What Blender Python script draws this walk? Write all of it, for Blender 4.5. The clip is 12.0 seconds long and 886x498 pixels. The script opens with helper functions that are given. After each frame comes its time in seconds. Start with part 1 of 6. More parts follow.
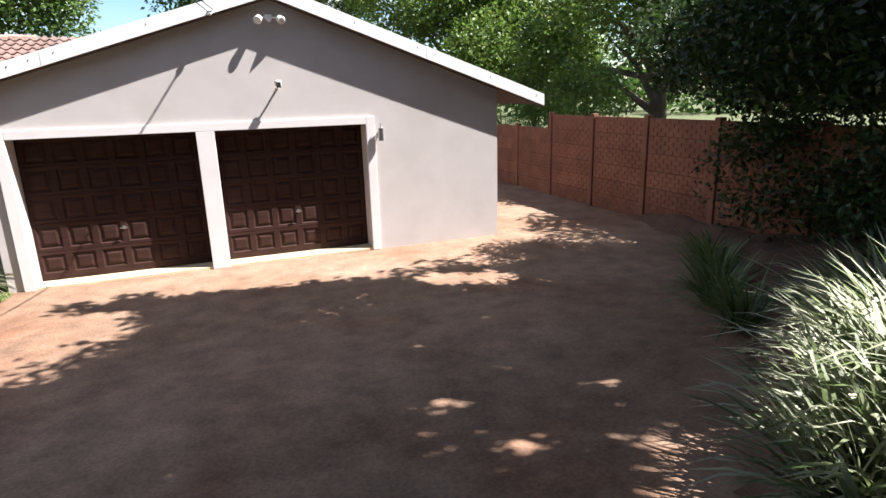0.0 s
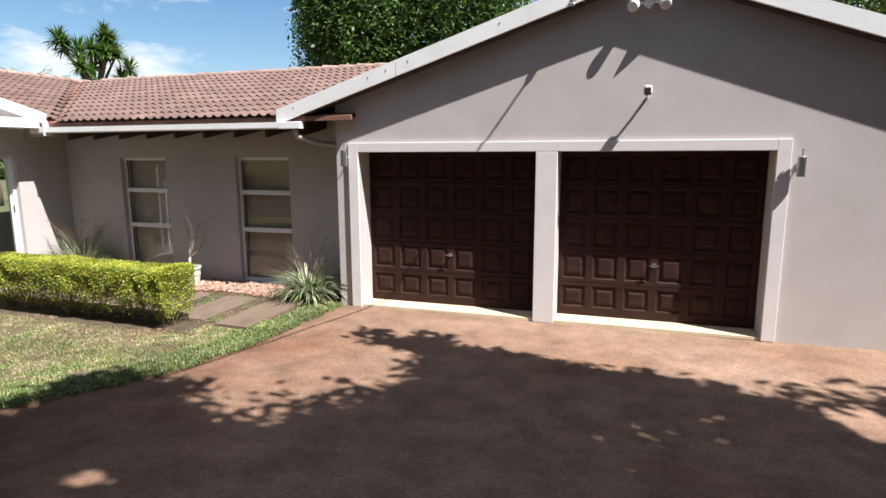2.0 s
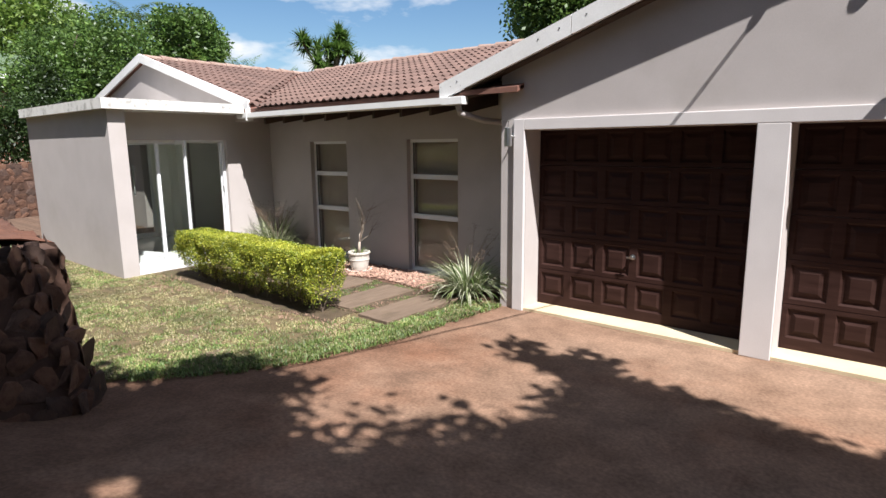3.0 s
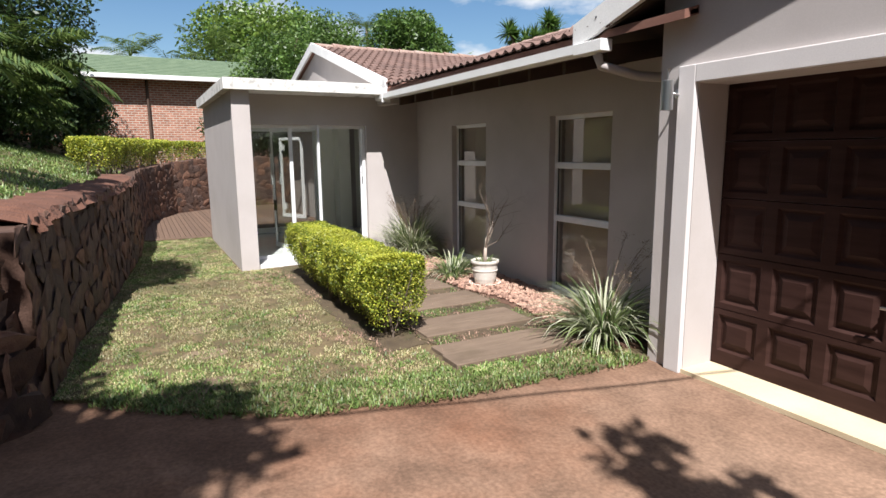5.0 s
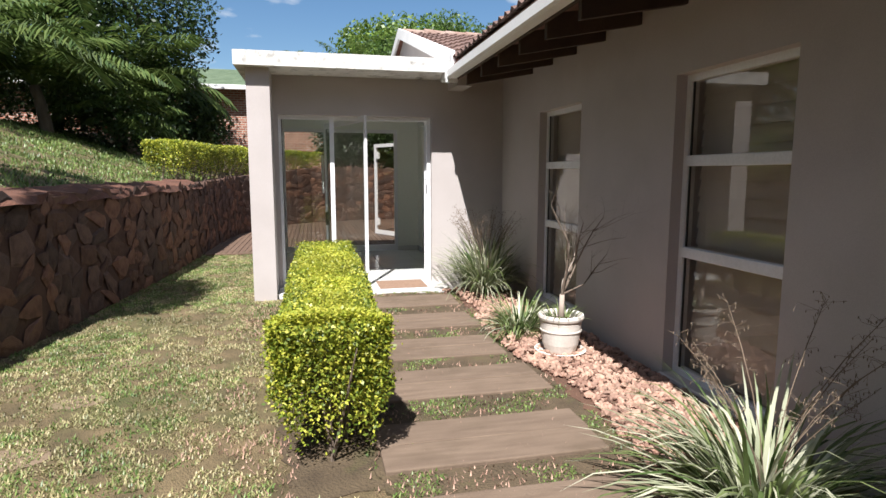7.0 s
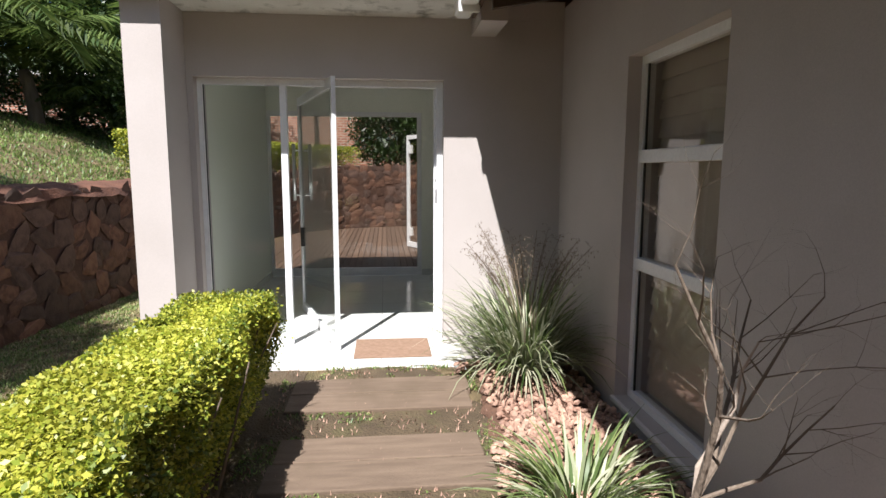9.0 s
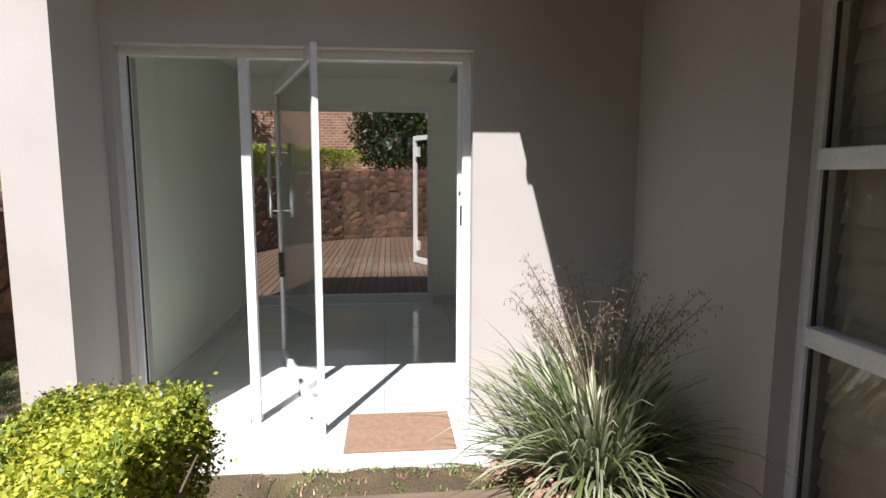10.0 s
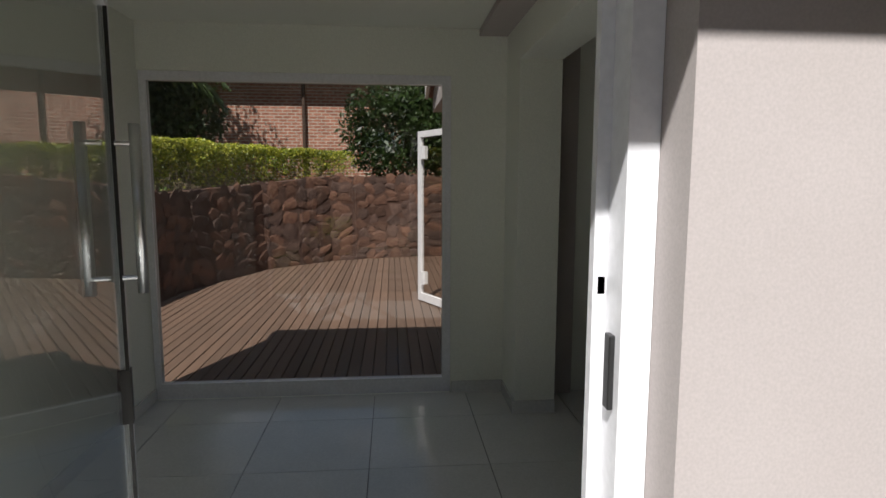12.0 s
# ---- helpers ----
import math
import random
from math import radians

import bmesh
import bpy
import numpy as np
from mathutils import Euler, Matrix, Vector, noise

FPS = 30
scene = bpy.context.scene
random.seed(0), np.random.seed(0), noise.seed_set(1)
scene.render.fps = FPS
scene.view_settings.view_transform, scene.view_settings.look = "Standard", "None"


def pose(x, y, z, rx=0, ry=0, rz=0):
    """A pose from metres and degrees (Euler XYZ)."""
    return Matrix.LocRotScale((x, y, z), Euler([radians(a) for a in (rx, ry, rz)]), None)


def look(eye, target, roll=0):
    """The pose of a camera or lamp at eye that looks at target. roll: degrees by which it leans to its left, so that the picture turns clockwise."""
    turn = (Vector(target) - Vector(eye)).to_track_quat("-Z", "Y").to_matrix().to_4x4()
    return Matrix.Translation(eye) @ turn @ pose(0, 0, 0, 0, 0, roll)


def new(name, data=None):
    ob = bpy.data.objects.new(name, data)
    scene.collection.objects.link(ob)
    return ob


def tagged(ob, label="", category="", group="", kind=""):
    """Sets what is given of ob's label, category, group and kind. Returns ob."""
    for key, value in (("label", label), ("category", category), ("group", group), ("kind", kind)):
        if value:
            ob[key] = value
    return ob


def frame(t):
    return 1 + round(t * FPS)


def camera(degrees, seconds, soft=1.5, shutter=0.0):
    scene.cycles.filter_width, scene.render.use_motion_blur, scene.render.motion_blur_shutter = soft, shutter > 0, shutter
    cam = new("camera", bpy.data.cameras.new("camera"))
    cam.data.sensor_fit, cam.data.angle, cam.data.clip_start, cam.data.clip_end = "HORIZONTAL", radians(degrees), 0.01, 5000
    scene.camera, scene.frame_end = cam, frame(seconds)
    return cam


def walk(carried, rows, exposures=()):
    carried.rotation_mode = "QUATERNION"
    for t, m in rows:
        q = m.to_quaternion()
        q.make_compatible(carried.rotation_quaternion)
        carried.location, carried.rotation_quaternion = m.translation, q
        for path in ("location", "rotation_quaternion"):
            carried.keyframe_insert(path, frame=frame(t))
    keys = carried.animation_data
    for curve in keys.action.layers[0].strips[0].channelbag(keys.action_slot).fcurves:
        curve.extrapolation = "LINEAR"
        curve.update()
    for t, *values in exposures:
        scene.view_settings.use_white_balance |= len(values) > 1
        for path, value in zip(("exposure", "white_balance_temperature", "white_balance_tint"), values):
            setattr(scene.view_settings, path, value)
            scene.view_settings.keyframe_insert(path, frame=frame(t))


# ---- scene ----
cam = camera(74.9, 12.0)
PATH = [
    (0, (-0.592, -0.417, 2.536), (0.094, 1.390, 2.024), -1.67),
    (0.3, (-0.429, -0.207, 2.482), (0.048, 1.679, 2.018), -1.46),
    (0.5, (-0.340, -0.022, 2.449), (-0.029, 1.902, 1.997), -1.35),
    (0.7, (-0.228, 0.191, 2.401), (-0.061, 2.139, 1.979), -0.90),
    (1, (-0.058, 0.557, 2.322), (-0.085, 2.519, 1.934), -0.73),
    (1.5, (0.087, 1.168, 2.195), (-0.166, 3.124, 1.865), -0.36),
    (2, (0.268, 1.961, 2.126), (-0.347, 3.835, 1.794), -0.25),
    (2.5, (0.287, 2.580, 2.061), (-0.687, 4.292, 1.713), -0.25),
    (3, (0.336, 3.309, 1.960), (-0.929, 4.817, 1.607), -0.56),
    (3.5, (0.282, 3.914, 1.830), (-1.163, 5.254, 1.488), -0.26),
    (3.7, (0.242, 4.130, 1.804), (-1.254, 5.411, 1.457), -0.31),
    (5.5, (-0.836, 6.131, 1.573), (-2.664, 6.888, 1.277), -0.03),
    (6, (-1.373, 6.687, 1.491), (-3.261, 7.287, 1.219), 0.46),
    (6.2, (-1.561, 6.869, 1.513), (-3.461, 7.422, 1.230), 0.03),
    (6.5, (-1.824, 7.076, 1.470), (-3.739, 7.584, 1.195), -0.10),
    (8.3, (-3.918, 8.243, 1.384), (-5.887, 8.479, 1.122), 0.03),
    (8.5, (-4.211, 8.341, 1.380), (-6.182, 8.555, 1.118), 0.01),
    (9, (-4.885, 8.379, 1.412), (-6.858, 8.576, 1.148), 0.14),
    (9.5, (-5.501, 8.361, 1.430), (-7.474, 8.558, 1.169), 0.14),
    (10, (-6.204, 8.374, 1.442), (-8.180, 8.561, 1.191), 0.14),
    (10.5, (-6.847, 8.372, 1.468), (-8.825, 8.559, 1.233), 0.22),
    (11, (-7.583, 8.404, 1.467), (-9.560, 8.588, 1.229), 0.20),
    (11.5, (-8.101, 8.428, 1.491), (-10.078, 8.608, 1.250), 0.13),
    (12, (-8.588, 8.462, 1.498), (-10.566, 8.637, 1.261), 0.16),
]
EXPOSURES = [(0, 1.86), (1.0, 1.56), (2.5, 1.12), (5.5, 1.0), (8.5, 1.12), (10.5, 1.0), (11.2, 0.9), (12, 0.8)]
walk(cam, [(t, look(eye, target, roll)) for t, eye, target, roll in PATH], EXPOSURES)

# ---- world, sun, exposure ----
TO_SUN = Vector((0.65, -0.27, 1.0)).normalized()
sun_data = bpy.data.lights.new("sun", "SUN")
sun_data.energy, sun_data.angle, sun_data.color = 5.0, radians(0.53), (1.0, 0.98, 0.965)
sun = new("sun", sun_data)
sun.matrix_world = look(TO_SUN * 60, (0, 0, 0))

world = bpy.data.worlds.new("sky")
scene.world = world
world.use_nodes = True
wn, wl = world.node_tree.nodes, world.node_tree.links
wn.clear()
sky = wn.new("ShaderNodeTexSky")
sky.sky_type, sky.sun_disc = "NISHITA", False
sky.sun_elevation, sky.sun_rotation = radians(55.9), math.atan2(TO_SUN.x, TO_SUN.y)
sky.air_density, sky.dust_density, sky.ozone_density = 1.0, 0.6, 1.6
wcoord = wn.new("ShaderNodeTexCoord")
wmap = wn.new("ShaderNodeMapping")
wmap.inputs["Scale"].default_value = (1.6, 1.6, 4.2)
wmap.inputs["Location"].default_value = (0.35, 0.1, 0.0)
wnoise = wn.new("ShaderNodeTexNoise")
wnoise.inputs["Scale"].default_value, wnoise.inputs["Detail"].default_value = 2.1, 7.0
wnoise.inputs["Roughness"].default_value = 0.55
wramp = wn.new("ShaderNodeValToRGB")
wramp.color_ramp.elements[0].position, wramp.color_ramp.elements[1].position = 0.51, 0.62
wmix = wn.new("ShaderNodeMix")
wmix.data_type = "RGBA"
wmix.inputs["B"].default_value = (11.5, 11.7, 12.1, 1)
wback = wn.new("ShaderNodeBackground")
wback.inputs["Strength"].default_value = 0.043
wout = wn.new("ShaderNodeOutputWorld")
wl.new(wcoord.outputs["Generated"], wmap.inputs["Vector"])
wl.new(wmap.outputs[0], wnoise.inputs["Vector"])
wl.new(wnoise.outputs["Fac"], wramp.inputs[0])
wl.new(wramp.outputs[0], wmix.inputs["Factor"])
wtone = wn.new("ShaderNodeHueSaturation")
wtone.inputs["Saturation"].default_value, wtone.inputs["Value"].default_value = 1.2, 1.42
wl.new(sky.outputs[0], wtone.inputs["Color"])
wl.new(wtone.outputs[0], wmix.inputs["A"])
wl.new(wmix.outputs["Result"], wback.inputs[0])
wl.new(wback.outputs[0], wout.inputs[0])


# ---- materials ----
def surface(name, a, b, scale=6.0, rough=0.8, grain=60.0, bump=0.15, bump_size=0.01, stain=None, stain_scale=1.1,
            stain_amount=0.5, per="", metal=0.0, spread=0.25, stretch=(1, 1, 1), through_light=None, coat=0.0):
    """Procedural surface: two tones at one scale, a fine grain, larger stains, fine relief. per: 'object' or 'island' varies pieces."""
    m = bpy.data.materials.new(name)
    m.use_nodes = True
    n, l = m.node_tree.nodes, m.node_tree.links
    bsdf = n["Principled BSDF"]
    bsdf.inputs["Roughness"].default_value, bsdf.inputs["Metallic"].default_value = rough, metal
    bsdf.inputs["Coat Weight"].default_value = coat
    coord = n.new("ShaderNodeTexCoord")
    mapping = n.new("ShaderNodeMapping")
    mapping.inputs["Scale"].default_value = stretch
    l.new(coord.outputs["Object"], mapping.inputs["Vector"])
    big = n.new("ShaderNodeTexNoise")
    big.inputs["Scale"].default_value, big.inputs["Detail"].default_value = scale, 5.0
    l.new(mapping.outputs[0], big.inputs["Vector"])
    fine = n.new("ShaderNodeTexNoise")
    fine.inputs["Scale"].default_value, fine.inputs["Detail"].default_value = grain, 3.0
    l.new(mapping.outputs[0], fine.inputs["Vector"])
    ramp = n.new("ShaderNodeMapRange")
    ramp.inputs["From Min"].default_value, ramp.inputs["From Max"].default_value = 0.3, 0.7
    l.new(big.outputs["Fac"], ramp.inputs["Value"])
    mix = n.new("ShaderNodeMix")
    mix.data_type = "RGBA"
    mix.inputs["A"].default_value, mix.inputs["B"].default_value = (*a, 1), (*b, 1)
    l.new(ramp.outputs[0], mix.inputs["Factor"])
    colour = mix.outputs["Result"]
    if stain:
        blot = n.new("ShaderNodeTexNoise")
        blot.inputs["Scale"].default_value, blot.inputs["Detail"].default_value = stain_scale, 8.0
        blot.inputs["Roughness"].default_value = 0.62
        l.new(coord.outputs["Object"], blot.inputs["Vector"])
        cut = n.new("ShaderNodeMapRange")
        cut.inputs["From Min"].default_value, cut.inputs["From Max"].default_value = 0.52, 0.72
        cut.inputs["To Max"].default_value = stain_amount
        l.new(blot.outputs["Fac"], cut.inputs["Value"])
        over = n.new("ShaderNodeMix")
        over.data_type = "RGBA"
        over.inputs["B"].default_value = (*stain, 1)
        l.new(cut.outputs[0], over.inputs["Factor"])
        l.new(colour, over.inputs["A"])
        colour = over.outputs["Result"]
    hsv = n.new("ShaderNodeHueSaturation")
    value = n.new("ShaderNodeMapRange")
    value.inputs["To Min"].default_value, value.inputs["To Max"].default_value = 1 - 0.13, 1 + 0.13
    l.new(fine.outputs["Fac"], value.inputs["Value"])
    factor = value.outputs[0]
    if per:
        rnd = n.new("ShaderNodeObjectInfo" if per == "object" else "ShaderNodeNewGeometry")
        vary = n.new("ShaderNodeMapRange")
        vary.inputs["To Min"].default_value, vary.inputs["To Max"].default_value = 1 - spread, 1 + spread
        l.new(rnd.outputs["Random" if per == "object" else "Random Per Island"], vary.inputs["Value"])
        times = n.new("ShaderNodeMath")
        times.operation = "MULTIPLY"
        l.new(factor, times.inputs[0])
        l.new(vary.outputs[0], times.inputs[1])
        factor = times.outputs[0]
    l.new(factor, hsv.inputs["Value"])
    l.new(colour, hsv.inputs["Color"])
    l.new(hsv.outputs[0], bsdf.inputs["Base Color"])
    if bump:
        relief = n.new("ShaderNodeBump")
        relief.inputs["Strength"].default_value, relief.inputs["Distance"].default_value = bump, bump_size
        add = n.new("ShaderNodeMath")
        l.new(fine.outputs["Fac"], add.inputs[0])
        l.new(big.outputs["Fac"], add.inputs[1])
        l.new(add.outputs[0], relief.inputs["Height"])
        l.new(relief.outputs[0], bsdf.inputs["Normal"])
    if through_light:
        out = n["Material Output"]
        tr = n.new("ShaderNodeBsdfTranslucent")
        tmix = n.new("ShaderNodeMix")
        tmix.data_type, tmix.blend_type = "RGBA", "MULTIPLY"
        tmix.inputs["Factor"].default_value = 1.0
        tmix.inputs["B"].default_value = (*through_light, 1)
        l.new(hsv.outputs[0], tmix.inputs["A"])
        l.new(tmix.outputs["Result"], tr.inputs["Color"])
        sh = n.new("ShaderNodeAddShader")
        l.new(bsdf.outputs[0], sh.inputs[0])
        l.new(tr.outputs[0], sh.inputs[1])
        l.new(sh.outputs[0], out.inputs["Surface"])
    return m


def leaf_material(name, dark, light, spread=0.45, rough=0.45):
    """Leaves: tone varies from leaf to leaf between two greens, with light passing through."""
    m = bpy.data.materials.new(name)
    m.use_nodes = True
    n, l = m.node_tree.nodes, m.node_tree.links
    bsdf = n["Principled BSDF"]
    bsdf.inputs["Roughness"].default_value = rough
    geo = n.new("ShaderNodeNewGeometry")
    mix = n.new("ShaderNodeMix")
    mix.data_type = "RGBA"
    mix.inputs["A"].default_value, mix.inputs["B"].default_value = (*dark, 1), (*light, 1)
    l.new(geo.outputs["Random Per Island"], mix.inputs["Factor"])
    coord = n.new("ShaderNodeTexCoord")
    patch = n.new("ShaderNodeTexNoise")
    patch.inputs["Scale"].default_value = 1.3
    l.new(coord.outputs["Object"], patch.inputs["Vector"])
    vary = n.new("ShaderNodeMapRange")
    vary.inputs["From Min"].default_value, vary.inputs["From Max"].default_value = 0.3, 0.7
    vary.inputs["To Min"].default_value, vary.inputs["To Max"].default_value = 1 - spread, 1 + spread
    l.new(patch.outputs["Fac"], vary.inputs["Value"])
    hsv = n.new("ShaderNodeHueSaturation")
    l.new(vary.outputs[0], hsv.inputs["Value"])
    l.new(mix.outputs["Result"], hsv.inputs["Color"])
    l.new(hsv.outputs[0], bsdf.inputs["Base Color"])
    tr = n.new("ShaderNodeBsdfTranslucent")
    l.new(hsv.outputs[0], tr.inputs["Color"])
    both = n.new("ShaderNodeMixShader")
    both.inputs[0].default_value = 0.35
    l.new(bsdf.outputs[0], both.inputs[1])
    l.new(tr.outputs[0], both.inputs[2])
    l.new(both.outputs[0], n["Material Output"].inputs["Surface"])
    return m


def glass_material(name, tint=(0.9, 0.93, 0.92), boost=1.0):
    """A thin pane: clear with mirror gloss by angle."""
    m = bpy.data.materials.new(name)
    m.use_nodes = True
    n, l = m.node_tree.nodes, m.node_tree.links
    n.remove(n["Principled BSDF"])
    clear, gloss, facing, both = n.new("ShaderNodeBsdfTransparent"), n.new("ShaderNodeBsdfGlossy"), n.new("ShaderNodeLayerWeight"), n.new("ShaderNodeMixShader")
    clear.inputs["Color"].default_value = (*tint, 1)
    gloss.inputs["Roughness"].default_value = 0.01
    facing.inputs["Blend"].default_value = 0.5
    power, amount = n.new("ShaderNodeMath"), n.new("ShaderNodeMath")
    power.operation, power.inputs[1].default_value = "POWER", 5.0
    amount.operation, amount.use_clamp = "MULTIPLY_ADD", True
    amount.inputs[1].default_value, amount.inputs[2].default_value = 0.9, 0.035 * boost
    l.new(facing.outputs["Facing"], power.inputs[0])
    l.new(power.outputs[0], amount.inputs[0])
    l.new(amount.outputs[0], both.inputs[0])
    l.new(clear.outputs[0], both.inputs[1])
    l.new(gloss.outputs[0], both.inputs[2])
    l.new(both.outputs[0], n["Material Output"].inputs["Surface"])
    return m


def brick_material(name, a, b, mortar, scale=1.0, width=0.23, height=0.085, axes="yz"):
    m = bpy.data.materials.new(name)
    m.use_nodes = True
    n, l = m.node_tree.nodes, m.node_tree.links
    bsdf = n["Principled BSDF"]
    bsdf.inputs["Roughness"].default_value = 0.9
    coord, sep, com = n.new("ShaderNodeTexCoord"), n.new("ShaderNodeSeparateXYZ"), n.new("ShaderNodeCombineXYZ")
    l.new(coord.outputs["Object"], sep.inputs[0])
    l.new(sep.outputs[axes[0].upper()], com.inputs[0])
    l.new(sep.outputs[axes[1].upper()], com.inputs[1])
    tex = n.new("ShaderNodeTexBrick")
    tex.inputs["Color1"].default_value, tex.inputs["Color2"].default_value, tex.inputs["Mortar"].default_value = (*a, 1), (*b, 1), (*mortar, 1)
    tex.inputs["Scale"].default_value = scale
    tex.inputs["Brick Width"].default_value, tex.inputs["Row Height"].default_value = width, height
    tex.inputs["Mortar Size"].default_value = 0.013
    l.new(com.outputs[0], tex.inputs["Vector"])
    fine = n.new("ShaderNodeTexNoise")
    fine.inputs["Scale"].default_value = 4.0
    fine.inputs["Detail"].default_value = 6.0
    l.new(coord.outputs["Object"], fine.inputs["Vector"])
    hsv, rng = n.new("ShaderNodeHueSaturation"), n.new("ShaderNodeMapRange")
    rng.inputs["To Min"].default_value, rng.inputs["To Max"].default_value = 0.6, 1.4
    l.new(fine.outputs["Fac"], rng.inputs["Value"])
    l.new(rng.outputs[0], hsv.inputs["Value"])
    l.new(tex.outputs["Color"], hsv.inputs["Color"])
    l.new(hsv.outputs[0], bsdf.inputs["Base Color"])
    relief = n.new("ShaderNodeBump")
    relief.inputs["Strength"].default_value, relief.inputs["Distance"].default_value = 0.6, 0.02
    relief.invert = True
    l.new(tex.outputs["Fac"], relief.inputs["Height"])
    l.new(relief.outputs[0], bsdf.inputs["Normal"])
    return m


PLASTER = surface("taupe_plaster", (0.44, 0.395, 0.380), (0.48, 0.435, 0.420), 2.2, 0.9, 220, 0.045, 0.002, (0.36, 0.32, 0.29), 0.9, 0.4)
TRIM = surface("pale_plaster_trim", (0.60, 0.56, 0.55), (0.65, 0.61, 0.60), 3, 0.85, 120, 0.2, 0.003)
WHITE = surface("white_paint", (0.74, 0.73, 0.72), (0.80, 0.79, 0.78), 4, 0.55, 90, 0.1, 0.002, (0.60, 0.58, 0.54), 1.6, 0.35)
SLAB_WHITE = surface("weathered_white_slab", (0.62, 0.60, 0.57), (0.72, 0.70, 0.67), 5, 0.85, 90, 0.25, 0.004, (0.14, 0.13, 0.11), 7.0, 0.85)
ALU = surface("white_aluminium", (0.74, 0.74, 0.76), (0.78, 0.78, 0.80), 8, 0.35, 60, 0.0)
INNER = surface("pale_green_white_interior_paint", (0.77, 0.78, 0.70), (0.80, 0.81, 0.74), 1.5, 0.7, 150, 0.1, 0.002)
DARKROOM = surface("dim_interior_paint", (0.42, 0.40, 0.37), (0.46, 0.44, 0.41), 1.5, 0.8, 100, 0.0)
DOORWOOD = surface("dark_stained_wood", (0.027, 0.012, 0.0095), (0.046, 0.022, 0.018), 3, 0.62, 40, 0.2, 0.003, (0.022, 0.009, 0.008), 2.0, 0.5, stretch=(1, 1, 7))
DOORWOOD.node_tree.nodes["Principled BSDF"].inputs["Specular IOR Level"].default_value = 0.12
DRIVE = surface("red_brown_worn_drive", (0.202, 0.123, 0.083), (0.266, 0.175, 0.125), 0.7, 0.92, 55, 0.5, 0.008, (0.20, 0.095, 0.056), 0.5, 0.8)
# the drive is worn pale before the garage and stained by red earth towards the lawn
dn, dl = DRIVE.node_tree.nodes, DRIVE.node_tree.links
dbsdf = dn["Principled BSDF"]
dbsdf.inputs["Specular IOR Level"].default_value = 0.12
dsource = dbsdf.inputs["Base Color"].links[0].from_socket
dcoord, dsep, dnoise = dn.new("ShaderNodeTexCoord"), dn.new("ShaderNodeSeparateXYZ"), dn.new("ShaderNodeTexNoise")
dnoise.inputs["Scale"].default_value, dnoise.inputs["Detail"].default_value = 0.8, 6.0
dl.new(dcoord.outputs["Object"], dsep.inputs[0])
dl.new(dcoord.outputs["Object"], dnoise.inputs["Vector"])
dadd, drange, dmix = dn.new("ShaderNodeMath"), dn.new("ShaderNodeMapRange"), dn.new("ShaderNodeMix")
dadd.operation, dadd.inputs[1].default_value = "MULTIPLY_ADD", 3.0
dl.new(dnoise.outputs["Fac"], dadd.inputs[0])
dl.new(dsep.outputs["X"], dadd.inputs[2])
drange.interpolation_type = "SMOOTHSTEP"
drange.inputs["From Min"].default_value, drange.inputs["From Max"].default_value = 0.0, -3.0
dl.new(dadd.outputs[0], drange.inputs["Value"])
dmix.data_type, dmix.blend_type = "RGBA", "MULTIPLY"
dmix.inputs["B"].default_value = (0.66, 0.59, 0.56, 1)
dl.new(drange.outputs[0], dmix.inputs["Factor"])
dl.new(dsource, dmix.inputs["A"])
# scuffs, grit and tyre-worn patches over the whole drive
dscuff, dgrit = dn.new("ShaderNodeTexNoise"), dn.new("ShaderNodeTexNoise")
dscuff.inputs["Scale"].default_value, dscuff.inputs["Detail"].default_value, dscuff.inputs["Roughness"].default_value = 2.6, 9.0, 0.68
dgrit.inputs["Scale"].default_value, dgrit.inputs["Detail"].default_value = 38.0, 4.0
dtone, dspeck, dall, dtint = dn.new("ShaderNodeMapRange"), dn.new("ShaderNodeMapRange"), dn.new("ShaderNodeMath"), dn.new("ShaderNodeMix")
for node, low, high, a, b in ((dtone, 0.32, 0.68, 0.70, 1.26), (dspeck, 0.35, 0.68, 0.84, 1.18)):
    node.inputs["From Min"].default_value, node.inputs["From Max"].default_value = low, high
    node.inputs["To Min"].default_value, node.inputs["To Max"].default_value = a, b
dl.new(dcoord.outputs["Object"], dscuff.inputs["Vector"])
dl.new(dcoord.outputs["Object"], dgrit.inputs["Vector"])
dl.new(dscuff.outputs["Fac"], dtone.inputs["Value"])
dl.new(dgrit.outputs["Fac"], dspeck.inputs["Value"])
dall.operation = "MULTIPLY"
dl.new(dtone.outputs[0], dall.inputs[0])
dl.new(dspeck.outputs[0], dall.inputs[1])
dtint.data_type, dtint.blend_type = "RGBA", "MULTIPLY"
dtint.inputs["Factor"].default_value = 1.0
dl.new(dmix.outputs["Result"], dtint.inputs["A"])
dl.new(dall.outputs[0], dtint.inputs["B"])
dl.new(dtint.outputs["Result"], dbsdf.inputs["Base Color"])
SILL = surface("pale_yellow_concrete_sill", (0.52, 0.42, 0.27), (0.60, 0.50, 0.34), 3, 0.85, 80, 0.3, 0.004)
SOIL = surface("dark_red_soil", (0.085, 0.042, 0.026), (0.135, 0.07, 0.045), 5, 0.95, 60, 0.8, 0.02)
LAWN = surface("lawn_soil_and_thatch", (0.10, 0.075, 0.035), (0.23, 0.165, 0.085), 4.5, 0.95, 130, 0.9, 0.03, (0.07, 0.10, 0.02), 1.1, 0.75)
EARTH = surface("far_ground", (0.06, 0.08, 0.025), (0.10, 0.10, 0.04), 0.5, 0.95, 20, 0.4, 0.03)
